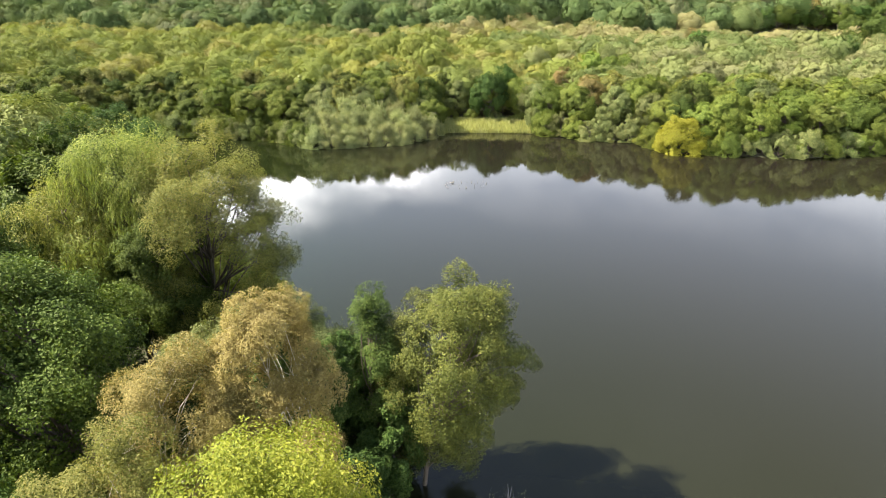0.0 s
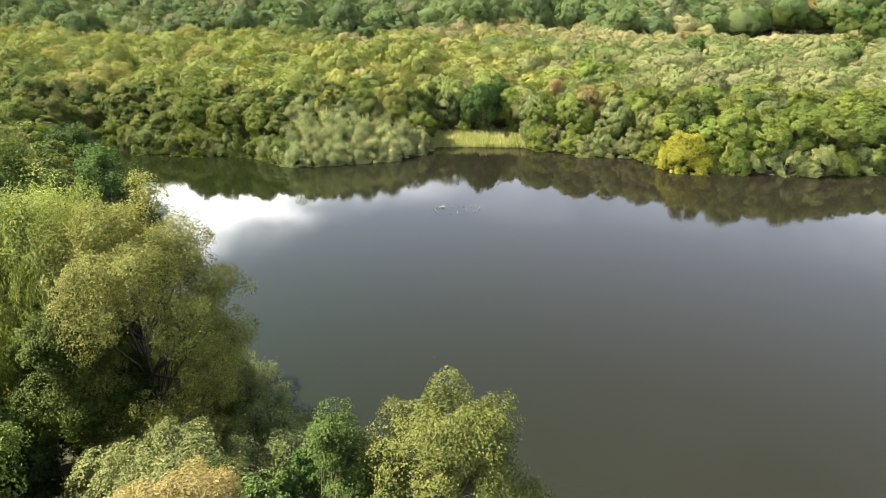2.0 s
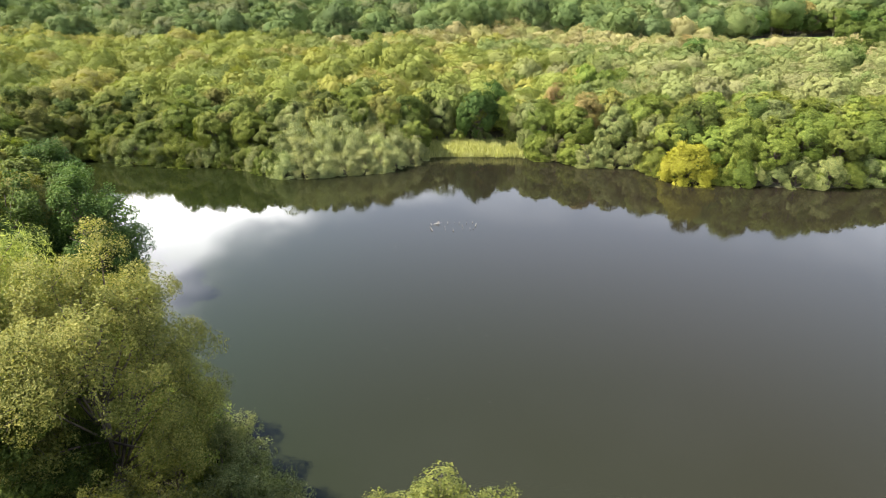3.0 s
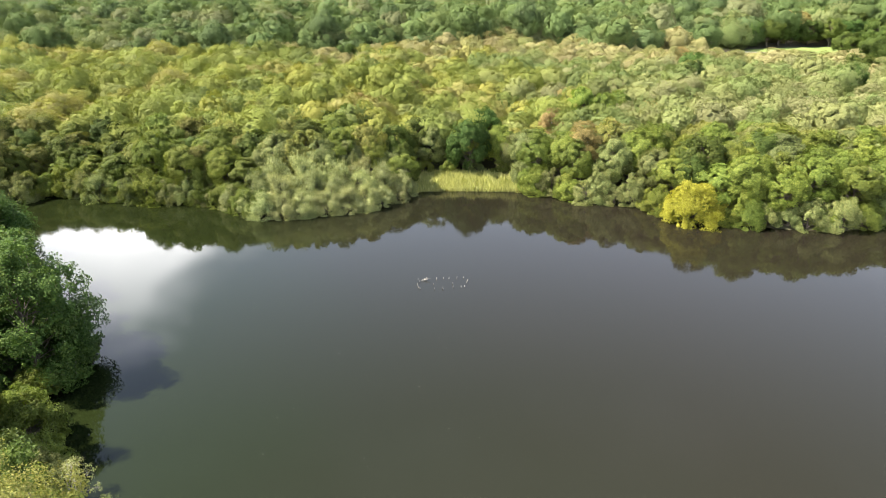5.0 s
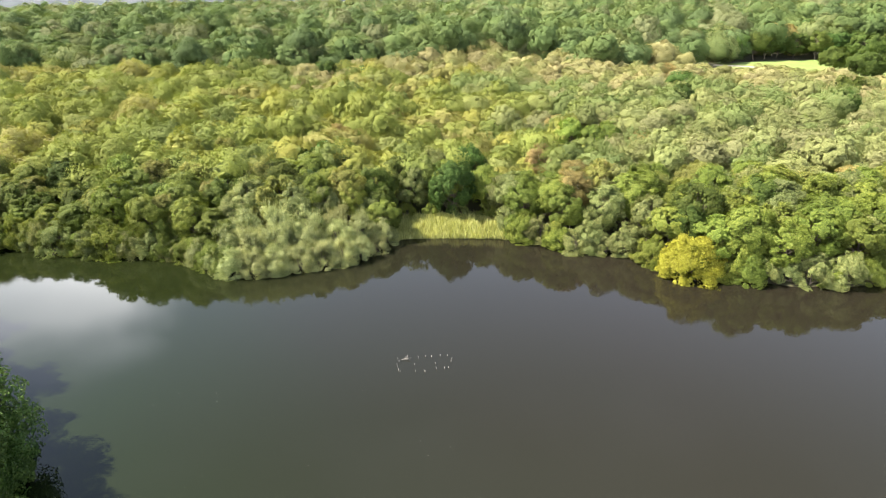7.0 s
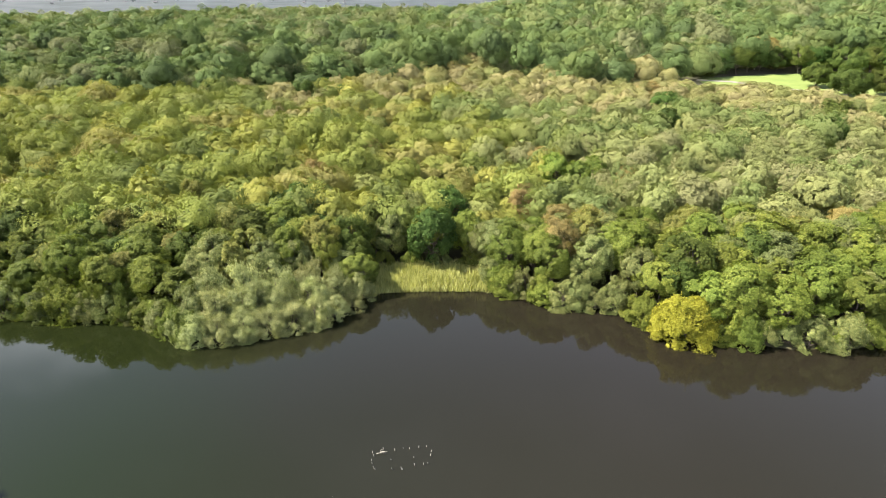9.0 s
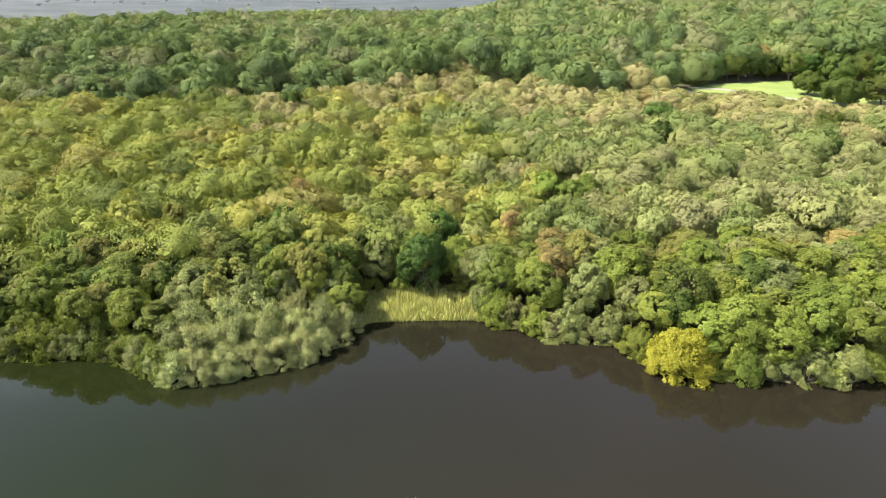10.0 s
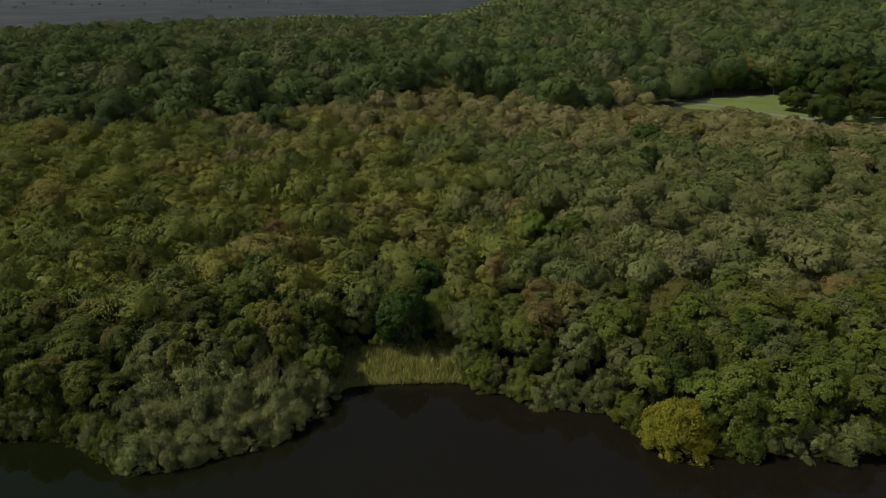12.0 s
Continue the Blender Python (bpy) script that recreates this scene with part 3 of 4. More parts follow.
bank(near_tree("sallow_bush", "grey-green sallow with upright shoots", "sallow", 14, 12.2, 3.8, 1.0, 28, 1.3, 11000, 0.20, 0.09, "dome", girth=0.14, trunks=4, core=0.6, category="bush", sprays=160), -9.2, 48.0, 4)
bank(near_tree("sallow_bush", "low grey-green sallow reaching over the water", "sallow", 15, 8.4, 4.0, 0.6, 26, 1.2, 9000, 0.20, 0.09, "dome", girth=0.12, trunks=4, core=0.65, category="bush", sprays=120), -14.6, 57.0, 4)
bank(near_tree("alder_bush", "dark green alder scrub at the water", "alder", 16, 11.0, 4.6, 0.6, 34, 1.6, 9000, 0.26, 0.18, "dome", girth=0.14, trunks=3, core=0.75, category="bush"), -21.5, 63.5, 4.5)
for k, (x, y, top, rad) in enumerate([(-10.3, 54.3, 8.6, 3.6), (-14.0, 61.0, 7.4, 3.5), (-18.5, 65.5, 8.5, 3.8), (-24.0, 71.0, 11.0, 4.2), (-18.5, 50.5, 11.0, 4.0), (-14.2, 50.0, 10.5, 3.6), (-22.0, 43.0, 11.0, 3.8), (-12.0, 36.0, 9.0, 3.2)]):
    bank(near_tree("sallow_bush", "grey-green sallow with upright shoots over the bank", "sallow", 110 + k, top, rad, 0.6, 26, 1.25, 7500, 0.2, 0.1, "dome", girth=0.12, trunks=4, core=0.65, category="bush", sprays=130), x, y, rad)
bank(near_tree("alder_bush", "dark green alder scrub at the water", "alder", 17, 7.0, 3.0, 0.6, 24, 1.1, 6000, 0.22, 0.15, "dome", girth=0.12, trunks=3, core=0.75, category="bush"), -4.4, 46.4, 3)
bank(near_tree("alder_bush", "leafy green alder scrub at the water", "maple", 18, 15.3, 4.6, 1.0, 34, 1.6, 8000, 0.28, 0.2, "dome", girth=0.16, trunks=2, core=0.75, category="bush"), -31.5, 73.0, 4.5)
bank(near_tree("dead_bush", "grey half-dead bush with bare upright twigs", "silver", 19, 6.0, 2.6, 0.5, 20, 0.9, 1600, 0.2, 0.08, "dome", bark=GREY_WOOD, girth=0.08, trunks=5, core=0, twigs=12, category="bush"), -32.6, 82.0, 2.5)
bank(near_tree("dead_bush", "bare grey twigs of a dead bush at the water", "silver", 21, 4.8, 1.9, 0.6, 9, 0.9, 60, 0.2, 0.08, "dome", bark=GREY_WOOD, girth=0.07, trunks=3, core=0, twigs=7, category="bush"), 4.4, 37.8, 2)
bank(near_tree("alder_tree", "leafy green tree behind the willow", "maple", 20, 23.5, 5.0, 2.0, 34, 1.8, 7500, 0.36, 0.26, girth=0.3, core=0.8), -52, 88, 5)
# the oak at (-12, 38) is added, hidden by the birch, to block sun
for k, (x, y, top, rad, kind) in enumerate([(-40, 54, 21, 6.5, "maple"), (-37, 66, 19, 5.5, "maple"), (-47, 47, 20, 6.5, "oak"), (-30, 46, 17, 5.0, "oak"), (-20.5, 46.5, 12, 3.6, "sallow"), (-27, 69, 13, 4.0, "alder"), (-35, 27, 27, 6.5, "maple"), (-16.5, 35.5, 13, 3.5, "oak"), (-22, 12, 15, 5.0, "oak"), (-12.0, 38.0, 18.5, 3.6, "oak"), (-8.8, 40.0, 16.0, 2.8, "oak"), (-6.2, 35.0, 9.0, 3.0, "oak"), (-4.0, 39.0, 10.0, 2.8, "oak"), (-7.5, 43.5, 13.5, 3.0, "oak")]):
    bank(near_tree("alder_tree", "leafy green tree on the wooded bank", kind, 130 + k, top, rad, 1.0, 36, rad * 0.32, 14000, 0.22, 0.16, girth=0.26, core=0.8), x, y, rad * 0.9)
for k, (x, y, top, rad, kind) in enumerate([(-47.5, 103.5, 19.0, 6.4, "oak"), (-50.0, 111.0, 20.5, 6.6, "oak"), (-59, 119, 17, 6.2, "oak"), (-55.5, 103, 21, 5.5, "oak"), (-46.5, 107.0, 10.0, 4.4, "oak"), 
                                            (-66, 131, 20, 6, "oak"), (-39, 79, 16, 5, "maple"), (-78, 146, 18, 6, "oak"), (-94, 158, 17, 6, "alder")]):
    bank(near_tree("alder_tree", "dark green alder overhanging the water", kind, 30 + k, top, rad, 0.4, 46, rad * 0.3, 8000, 0.36, 0.26, "dome", girth=0.28, trunks=2, core=0.85), x, y, rad * 0.9)

# ---- bushes of the far shore ----
kinds = {
    "silver": [tree("willow_bush", "silvery grey-green willow bush over the water", "silver", 50 + k, 8.0, 4.8, 0.2, 40, 1.35, 4600, 0.36, 0.15, "mound", girth=0.12, trunks=3, category="bush", sprays=420) for k in range(3)],
    "sallow": [tree("sallow_bush", "rounded grey-green sallow on the shore", "sallow", 54 + k, 8.0, 4.8, 0.2, 40, 1.35, 3600, 0.36, 0.2, "mound", girth=0.12, trunks=3, category="bush") for k in range(3)],
    "alderbush": [tree("alder_bush", "rounded olive-green alder scrub at the water", "alder", 58 + k, 8.0, 4.7, 0.2, 40, 1.35, 3400, 0.37, 0.27, "mound", girth=0.14, trunks=3, category="bush") for k in range(3)],
    "alder": [tree("alder_tree", "rounded olive-green alder in full leaf", "alder", 62 + k, 14.0, 5.2, 1.5, 62, 1.35, 4255, 0.40, 0.30, "full", girth=0.2) for k in range(4)],
    "goat": [tree("willow_tree", "pale grey-green willow standing among alders", "sallow", 68 + k, 14.0, 5.0, 1.5, 62, 1.35, 4255, 0.40, 0.24, "full", girth=0.2) for k in range(3)],
    "golden": [tree("alder_tree", "rounded alder turning yellow-green in autumn", "golden", 72 + k, 14.0, 4.8, 1.5, 62, 1.35, 4140, 0.39, 0.29, "full", girth=0.2) for k in range(3)],
    "birch": [tree("birch_tree", "slender birch turning straw-brown in autumn", "birch", 76 + k, 14.0, 3.9, 2.5, 62, 1.35, 3794, 0.36, 0.24, "full", bark=PALE_BARK, girth=0.14) for k in range(3)],
    "oak": [tree("oak_tree", "dark green round-headed oak in full leaf", "oak", 80 + k, 14.0, 5.8, 0.8, 62, 1.35, 4600, 0.43, 0.34, "full", girth=0.3) for k in range(3)],
    "fresh": [tree("sycamore_tree", "vivid fresh green broad-leaved tree", "fresh", 90 + k, 14.0, 4.8, 2.0, 62, 1.35, 4024, 0.39, 0.30, "full", girth=0.25) for k in range(2)],
    "maple": [tree("sycamore_tree", "fresh green broad-leaved sycamore tree", "maple", 84 + k, 14.0, 5.4, 2.0, 62, 1.35, 4370, 0.40, 0.31, "full", girth=0.28) for k in range(2)],
    "brown": [tree("birch_tree", "birch with thinning russet-brown autumn leaves", "brown", 96 + k, 14.0, 3.9, 2.0, 62, 1.35, 3700, 0.36, 0.22, "full", bark=PALE_BARK, girth=0.14) for k in range(2)],
    "spreading": [tree("oak_tree", "broad spreading dark green oak with domed crown", "oak" if k == 2 else "maple", 240 + k, 20.0, 12.0, 0.6, 90, 2.5, 4600, 0.78, 0.6, "full", girth=0.5) for k in range(3)],
    "yellow": [tree("willow_bush", "bright yellow willow bush at the water", "yellow", 88, 8.0, 5.0, 0.2, 64, 1.4, 9000, 0.34, 0.2, "mound", girth=0.12, trunks=3, category="bush", sprays=90)],
}
used = set()


def put(kind, x, y, top, wide=1.0, group="trees of the far shore"):
    """Plants one of the kind's trees, grown to that height."""
    made = kinds[kind]
    ob = made[int(rng.integers(len(made)))]
    base = 8.0 if kind in ("silver", "sallow", "alderbush", "yellow") else 20.0 if kind == "spreading" else 14.0
    z = float(land(np.array([x]), np.array([y]))[0])
    s = top / base
    m = pose(x, y, max(z, -0.3) - 0.2, 0, 0, rng.uniform(0, 360)) @ Matrix.Diagonal((s ** 0.6 * wide, s ** 0.6 * wide, s, 1))
    if ob not in used:
        used.add(ob)
        ob.matrix_basis = m
    else:
        ob = copy_thing(ob, m)
        ob.matrix_basis = m
    tagged(ob, group=group)
    TAKEN.append((x, y, 3.2 * s ** 0.6 * wide))
    return ob


for x, y, top, wide in [(-42.5, 179.0, 6.5, 0.8), (-38, 175.0, 6.0, 0.9), (-34, 172.6, 6.0, 0.95), (-29.5, 172.4, 6.0, 0.95), (-25, 174, 6.5, 1.0), (-20.5, 175.2, 6.5, 1.0), (-16, 176.6, 6.5, 1.0), (-11.5, 178.3, 6.5, 0.95), (-7.5, 180.8, 6.0, 0.9), (-4, 184, 5.5, 0.8),
                        (-37, 179.5, 9.0, 0.95), (-31, 178, 9.0, 1.0), (-25, 179.5, 9.5, 1.0), (-19, 181, 9.5, 1.0), (-13, 183, 9.0, 1.0), (-8, 186.5, 8.5, 0.9), (-3, 189, 7.5, 0.8), (-33, 184, 10.5, 0.95), (-26.5, 185, 11.5, 1.0), (-20, 186, 11.0, 1.0), (-13.5, 188, 10.5, 0.95)]:
    put("silver", x, y - 2.6, top * rng.uniform(0.85, 1.08), wide * 0.92)
for kind, x, y, top, wide in [("goat", -37, 186, 12.5, 0.85), ("golden", -30, 187.5, 14.0, 0.9), ("goat", -23.5, 188.5, 14.0, 0.9), ("goat", -17, 190, 13, 0.85), ("alder", -10.5, 192, 13.0, 0.8), ("goat", -6.5, 192, 10, 0.8)]:
    put(kind, x, y, top, wide)
put("yellow", 60.8, 163.8, 9.4, 1.2)
for kind, x, y, top, wide in [("alderbush", 69.5, 164, 9, 0.9), ("alder", 73, 166, 15, 1.1), ("alder", 79.5, 162.5, 12, 1.1), ("sallow", 83.5, 158.5, 7, 0.85), ("sallow", 90, 158, 8, 0.9),
                              ("alder", 87, 165, 14.5, 1.1), ("alder", 95, 163, 13, 1.1), ("alderbush", 55.5, 170.5, 6.5, 0.8), ("sallow", 51.5, 178, 7.5, 0.9), ("sallow", 44, 181.5, 8.5, 0.9), ("alderbush", 37.5, 183.5, 6.5, 0.85),
                              ("alderbush", 31, 187.5, 7, 0.85), ("sallow", 27.5, 191, 8, 0.8), ("alder", 40, 187, 13, 1.0), ("goat", 49, 186, 14, 1.0), ("goat", 57, 179, 13, 1.0), ("maple", 64, 174, 13, 1.0),
                              ("alder", 14, 206, 15, 1.05), ("goat", 4, 206, 13, 0.95), ("alder", 23, 205, 14, 1.0), ("alder", 31.5, 198, 14.5, 1.0),
                              ("alderbush", -50, 183, 8.5, 0.9), ("alder", -55, 184.5, 13, 1.0), ("alderbush", -66, 184, 8.5, 1.05), ("alderbush", -60, 183.5, 6.5, 0.9), ("alder", -64, 190, 15, 1.0),
                              ("alder", -45, 183, 13.5, 0.95), ("goat", -34, 189, 15.5, 1.05), ("golden", -27, 191, 15.5, 1.0), ("alder", -19, 192, 15, 1.0), ("maple", -40, 194, 15, 1.0)]:
    put(kind, x, y, top, wide)


# ---- reeds at the far shore ----
def reeds(name, label, x0, x1, y0, y1, count, tall, seed):
    rnd = np.random.default_rng(seed)
    soup = Soup()
    x, y = rnd.uniform(x0, x1, count), rnd.uniform(y0, y1, count)
    ok = shore(x, y) > -1.2
    x, y = x[ok], y[ok]
    p = np.stack([x, y, np.maximum(land(x, y), -0.3)], -1)
    clump = np.array([noise.noise((a * 0.45, b * 0.45, 2.0)) for a, b in zip(x, y)])
    h = tall * (0.6 + 0.5 * rnd.random(len(p))) * (0.85 + 0.55 * clump)
    blades(soup, p, rnd.normal(0, 0.28, p.shape) + np.array([0, 0, 1.0]), unit(rnd.normal(0, 1, p.shape)), h, np.full(len(p), 0.16), 0.1)
    return tagged(new(name, soup.mesh(name, LEAF["reed"])), label, "reeds", kind="stuff")


reeds("reed_bed", "dense yellow-green reed bed at the water's edge", -2.0, 28.0, 187.0, 202.0, 15000, 2.6, 3)
TAKEN.extend([(3, 195, 6.5), (10, 195, 7.5), (17, 195, 7.5), (23, 195, 6.5)])
reeds("reed_bed", "tall reeds between the bushes on the bank", -21.0, -15.0, 44.5, 50.0, 1500, 3.0, 4)

# ---- trees along the shores ----
def fringe(points, step, kinds_here, tall, offset):
    """Bushes that hang over the water all along a stretch of shore."""
    pts = np.array(points, float)
    for (ax, ay), (bx, by) in zip(pts[:-1], pts[1:]):
        length = math.hypot(bx - ax, by - ay)
        nx, ny = -(by - ay) / length, (bx - ax) / length
        if shore(np.array([ax * 0.5 + bx * 0.5 + nx]), np.array([ay * 0.5 + by * 0.5 + ny]))[0] < 0:
            nx, ny = -nx, -ny
        for k in range(max(1, int(length / step))):
            f = (k + rng.uniform(0.2, 0.8)) / max(1, int(length / step))
            off = offset + rng.uniform(-0.4, 1.2)
            x, y = ax + (bx - ax) * f + nx * off, ay + (by - ay) * f + ny * off
            if any(math.hypot(x - tx, y - ty) < 0.55 * r for tx, ty, r in TAKEN) or -2 < x < 27 and 180 < y < 195:
                continue
            put(str(rng.choice(kinds_here)), x, y, tall * rng.uniform(0.75, 1.3), rng.uniform(0.75, 1.0))


fringe(LAKE[26:37], 3.6, ["sallow", "alderbush", "alderbush"], 5.5, 1.2)
fringe(LAKE[17:23], 2.5, ["alderbush", "alderbush", "sallow"], 6.0, 0.3)
fringe(LAKE[7:18], 4.2, ["alderbush", "alderbush", "sallow"], 4.2, 1.4)

# single trees that stand out of the canopy
for kind, x, y, top, wide in [("fresh", 54, 243, 16.5, 1.0), ("fresh", 60, 238, 15.5, 0.9), ("fresh", 66, 242, 16, 0.95), ("oak", 168, 281, 18, 0.95), ("oak", 115, 308, 17, 0.95), ("oak", -40, 400, 17, 1.2),
                              ("oak", -20, 204, 13, 1.0), ("oak", -12, 207, 13, 0.9), ("alderbush", 2, 202, 5, 0.9), ("alderbush", 9, 202.5, 4.5, 0.9), ("sallow", 16, 202, 5, 0.9), ("alderbush", 23, 200.5, 5, 0.9), ("oak", 13, 207, 14, 1.0), ("maple", -46, 200, 13, 1.0)]:
    put(kind, x, y, top, wide, "trees standing out of the canopy")
for kind, x, y, top, wide in [("spreading", 260, 431, 15, 0.95), ("spreading", 258, 399, 16.5, 1.15), ("spreading", 283, 399, 18, 1.15)]:
    put(kind, x, y, top, wide, "trees in the clearing")
for k in range(15):
    put("oak" if k % 4 else "maple", 196 + k * 10.5 + rng.uniform(-2, 2), 489 + (6 * math.sin(k * 1.3)) - (20 if k > 11 else 0), rng.uniform(17, 23), rng.uniform(1.2, 1.5), "trees round the clearing")

GIRTH_OF = {"oak": 5.8, "maple": 5.4, "birch": 3.9, "brown": 3.9, "golden": 4.8, "goat": 5.0, "alder": 5.2, "fresh": 4.8}
for kind, x, y, top, rad in [
        ("maple", 30, 576, 20, 13.5), ("oak", 69, 578, 22, 13.6), ("maple", 109, 520, 24, 18.5), ("oak", -2, 551, 18, 10.7), ("oak", -24, 557, 20, 10.8), ("oak", 164, 493, 20, 14.0), ("oak", 46, 501, 18, 11.6),
        ("oak", 79, 517, 18, 10.1), ("oak", 145, 514, 20, 10.3), ("goat", 220, 495, 24, 11.6), ("birch", 262, 503, 24, 12.4), ("oak", 299, 524, 24, 20.0), ("oak", 186, 485, 14, 7.0), ("oak", 306, 500, 22, 16.0),
        ("maple", 303, 466, 20, 13.1), ("oak", 347, 496, 22, 14.5), ("oak", -48, 441, 15, 8.4), ("oak", -116, 445, 15, 7.9), ("oak", -87, 425, 13, 4.1), ("oak", 136, 355, 15, 9.8), ("oak", 118, 308, 14, 6.0),
        ("oak", 190, 312, 18, 10.2), ("oak", -19, 407, 13, 6.8), ("oak", -180, 492, 18, 18.0), ("oak", -169, 606, 18, 15.0), ("oak", -238, 546, 17, 14.2), ("oak", -26, 751, 20, 18.1), ("maple", 111, 628, 20, 15.1),
        ("oak", -109, 720, 20, 17.5), ("birch", 42, 293, 14, 4.7), ("birch", -132, 443, 14, 10.7), ("birch", -116, 549, 17, 9.9), ("brown", -204, 502, 17, 14.9), ("birch", -107, 622, 17, 15.0), ("birch", -61, 576, 17, 11.3),
        ("brown", 29, 523, 16, 9.1), ("birch", 52, 481, 13, 8.3), ("birch", -1, 272, 14, 4.2), ("brown", -19, 251, 14, 4.3), ("birch", 53, 262, 14, 4.6), ("brown", 146, 402, 13, 7.2), ("birch", 126, 461, 14, 8.2),
        ("brown", 40, 222, 15, 3.9), ("birch", 75, 239, 14, 3.6), ("golden", -121, 314, 16, 10.0), ("golden", -75, 274, 16, 7.5), ("golden", -48, 226, 16, 4.4), ("golden", -59, 204, 16, 4.6), ("golden", -33, 204, 16, 4.6),
        ("golden", 76, 199, 15, 4.4), ("oak", -18, 221, 16, 6.6), ("oak", -24, 218, 15, 4.6), ("oak", 20, 216, 16, 5.2), ("oak", 14, 201, 16, 6.0), ("goat", 9, 215, 16, 5.2), ("goat", 29, 197, 14, 5.0), ("birch", 46, 205, 15, 4.3)]:
    if rad > 9.4 and kind in ("oak", "maple"):
        put("spreading", x, y, top, rad / (12.6 * (top / 20.0) ** 0.6), "trees standing out of the canopy")
    else:
        put(kind, x, y, top, rad / (GIRTH_OF[kind] * (top / 14.0) ** 0.6), "trees standing out of the canopy")

# ---- the woods ----
TONES = {
    "olive": [(0.197, 0.214, 0.0492), (0.213, 0.225, 0.0526), (0.187, 0.209, 0.0505), (0.229, 0.23, 0.056), (0.18, 0.201, 0.063), (0.222, 0.214, 0.0688), (0.146, 0.177, 0.0455), (0.177, 0.206, 0.0492), (0.13, 0.159, 0.0455)],
    "pale": [(0.17, 0.195, 0.0707), (0.179, 0.2, 0.0767), (0.16, 0.187, 0.0734), (0.186, 0.203, 0.0767), (0.148, 0.185, 0.0638), (0.188, 0.195, 0.0869), (0.136, 0.173, 0.0572), (0.165, 0.198, 0.0605), (0.119, 0.155, 0.0539)],
    "straw": [(0.243, 0.234, 0.102), (0.258, 0.243, 0.111), (0.239, 0.234, 0.0954), (0.217, 0.225, 0.0861), (0.258, 0.236, 0.111), (0.193, 0.212, 0.0768), (0.249, 0.247, 0.0989)],
    "dark": [(0.1, 0.146, 0.0506), (0.111, 0.155, 0.0525), (0.13, 0.169, 0.0574), (0.0942, 0.135, 0.0525), (0.147, 0.174, 0.067), (0.153, 0.17, 0.079), (0.104, 0.148, 0.0506)],
}


def canopy_patch(name, seed, tone, tall, apart, boughs, leaves, size):
    """Seven neighbouring crowns of one mix of trees: leafy domes with boughs and creases."""
    rnd = np.random.default_rng(seed)
    soup = Soup()
    for k in range(7):
        a = k * math.pi / 3 + 0.2
        x, y = (math.cos(a) * apart, math.sin(a) * apart) if k else (0.0, 0.0)
        x, y = x + rnd.uniform(-0.3, 0.3) * apart, y + rnd.uniform(-0.3, 0.3) * apart
        top, wide = tall * rnd.uniform(0.74, 1.2), apart * rnd.uniform(0.46, 0.66)
        feather = tone in ("straw", "pale") and rnd.random() < 0.4
        tones = TONES[tone]
        tint = np.array(tones[int(rnd.integers(len(tones)))]) * rnd.uniform(0.9, 1.14)
        if feather:
            wide *= 0.8
        deep = wide * (1.3 if feather else 0.85)
        c, r = dome_boughs(rnd, x, y, top, wide, deep, boughs)
        foliage(soup, rnd, c, r, leaves, size * (0.9 if feather else 1.0), size * (0.5 if feather else 0.72), 8, 0.52, 0.9, 0.36 if feather else 0.22,
                0.5 if feather else 0.0, 0.5, tint, (x, y, top - deep), 0.12 if feather else 0.0, 1, 0.95)
    return soup.mesh(name, LEAF["woods"])


def tone_of(x, y):
    """Which mix of trees grows there."""
    wob = 18 * math.sin(x * 0.021 + 1) + 10 * math.sin(x * 0.05)
    if y > 462 + wob + 0.12 * x or (x < -60 and y > 440 + wob):
        return "dark"
    if y > 350 + wob - 0.10 * x + (45 if x < -40 else 0):
        return "straw"
    return "pale" if x > 20 + 0.5 * wob else "olive"


def in_clearing(x, y, margin=0.0):
    front = np.interp(x, (200, 204, 216, 238, 268, 330), (456, 434, 412, 397, 384, 368)) - margin
    back = np.interp(x, (200, 222, 250, 288, 320, 350), (468, 474, 480, 484, 470, 440)) + margin
    return 201 - margin < x < 345 + margin and front < y < back


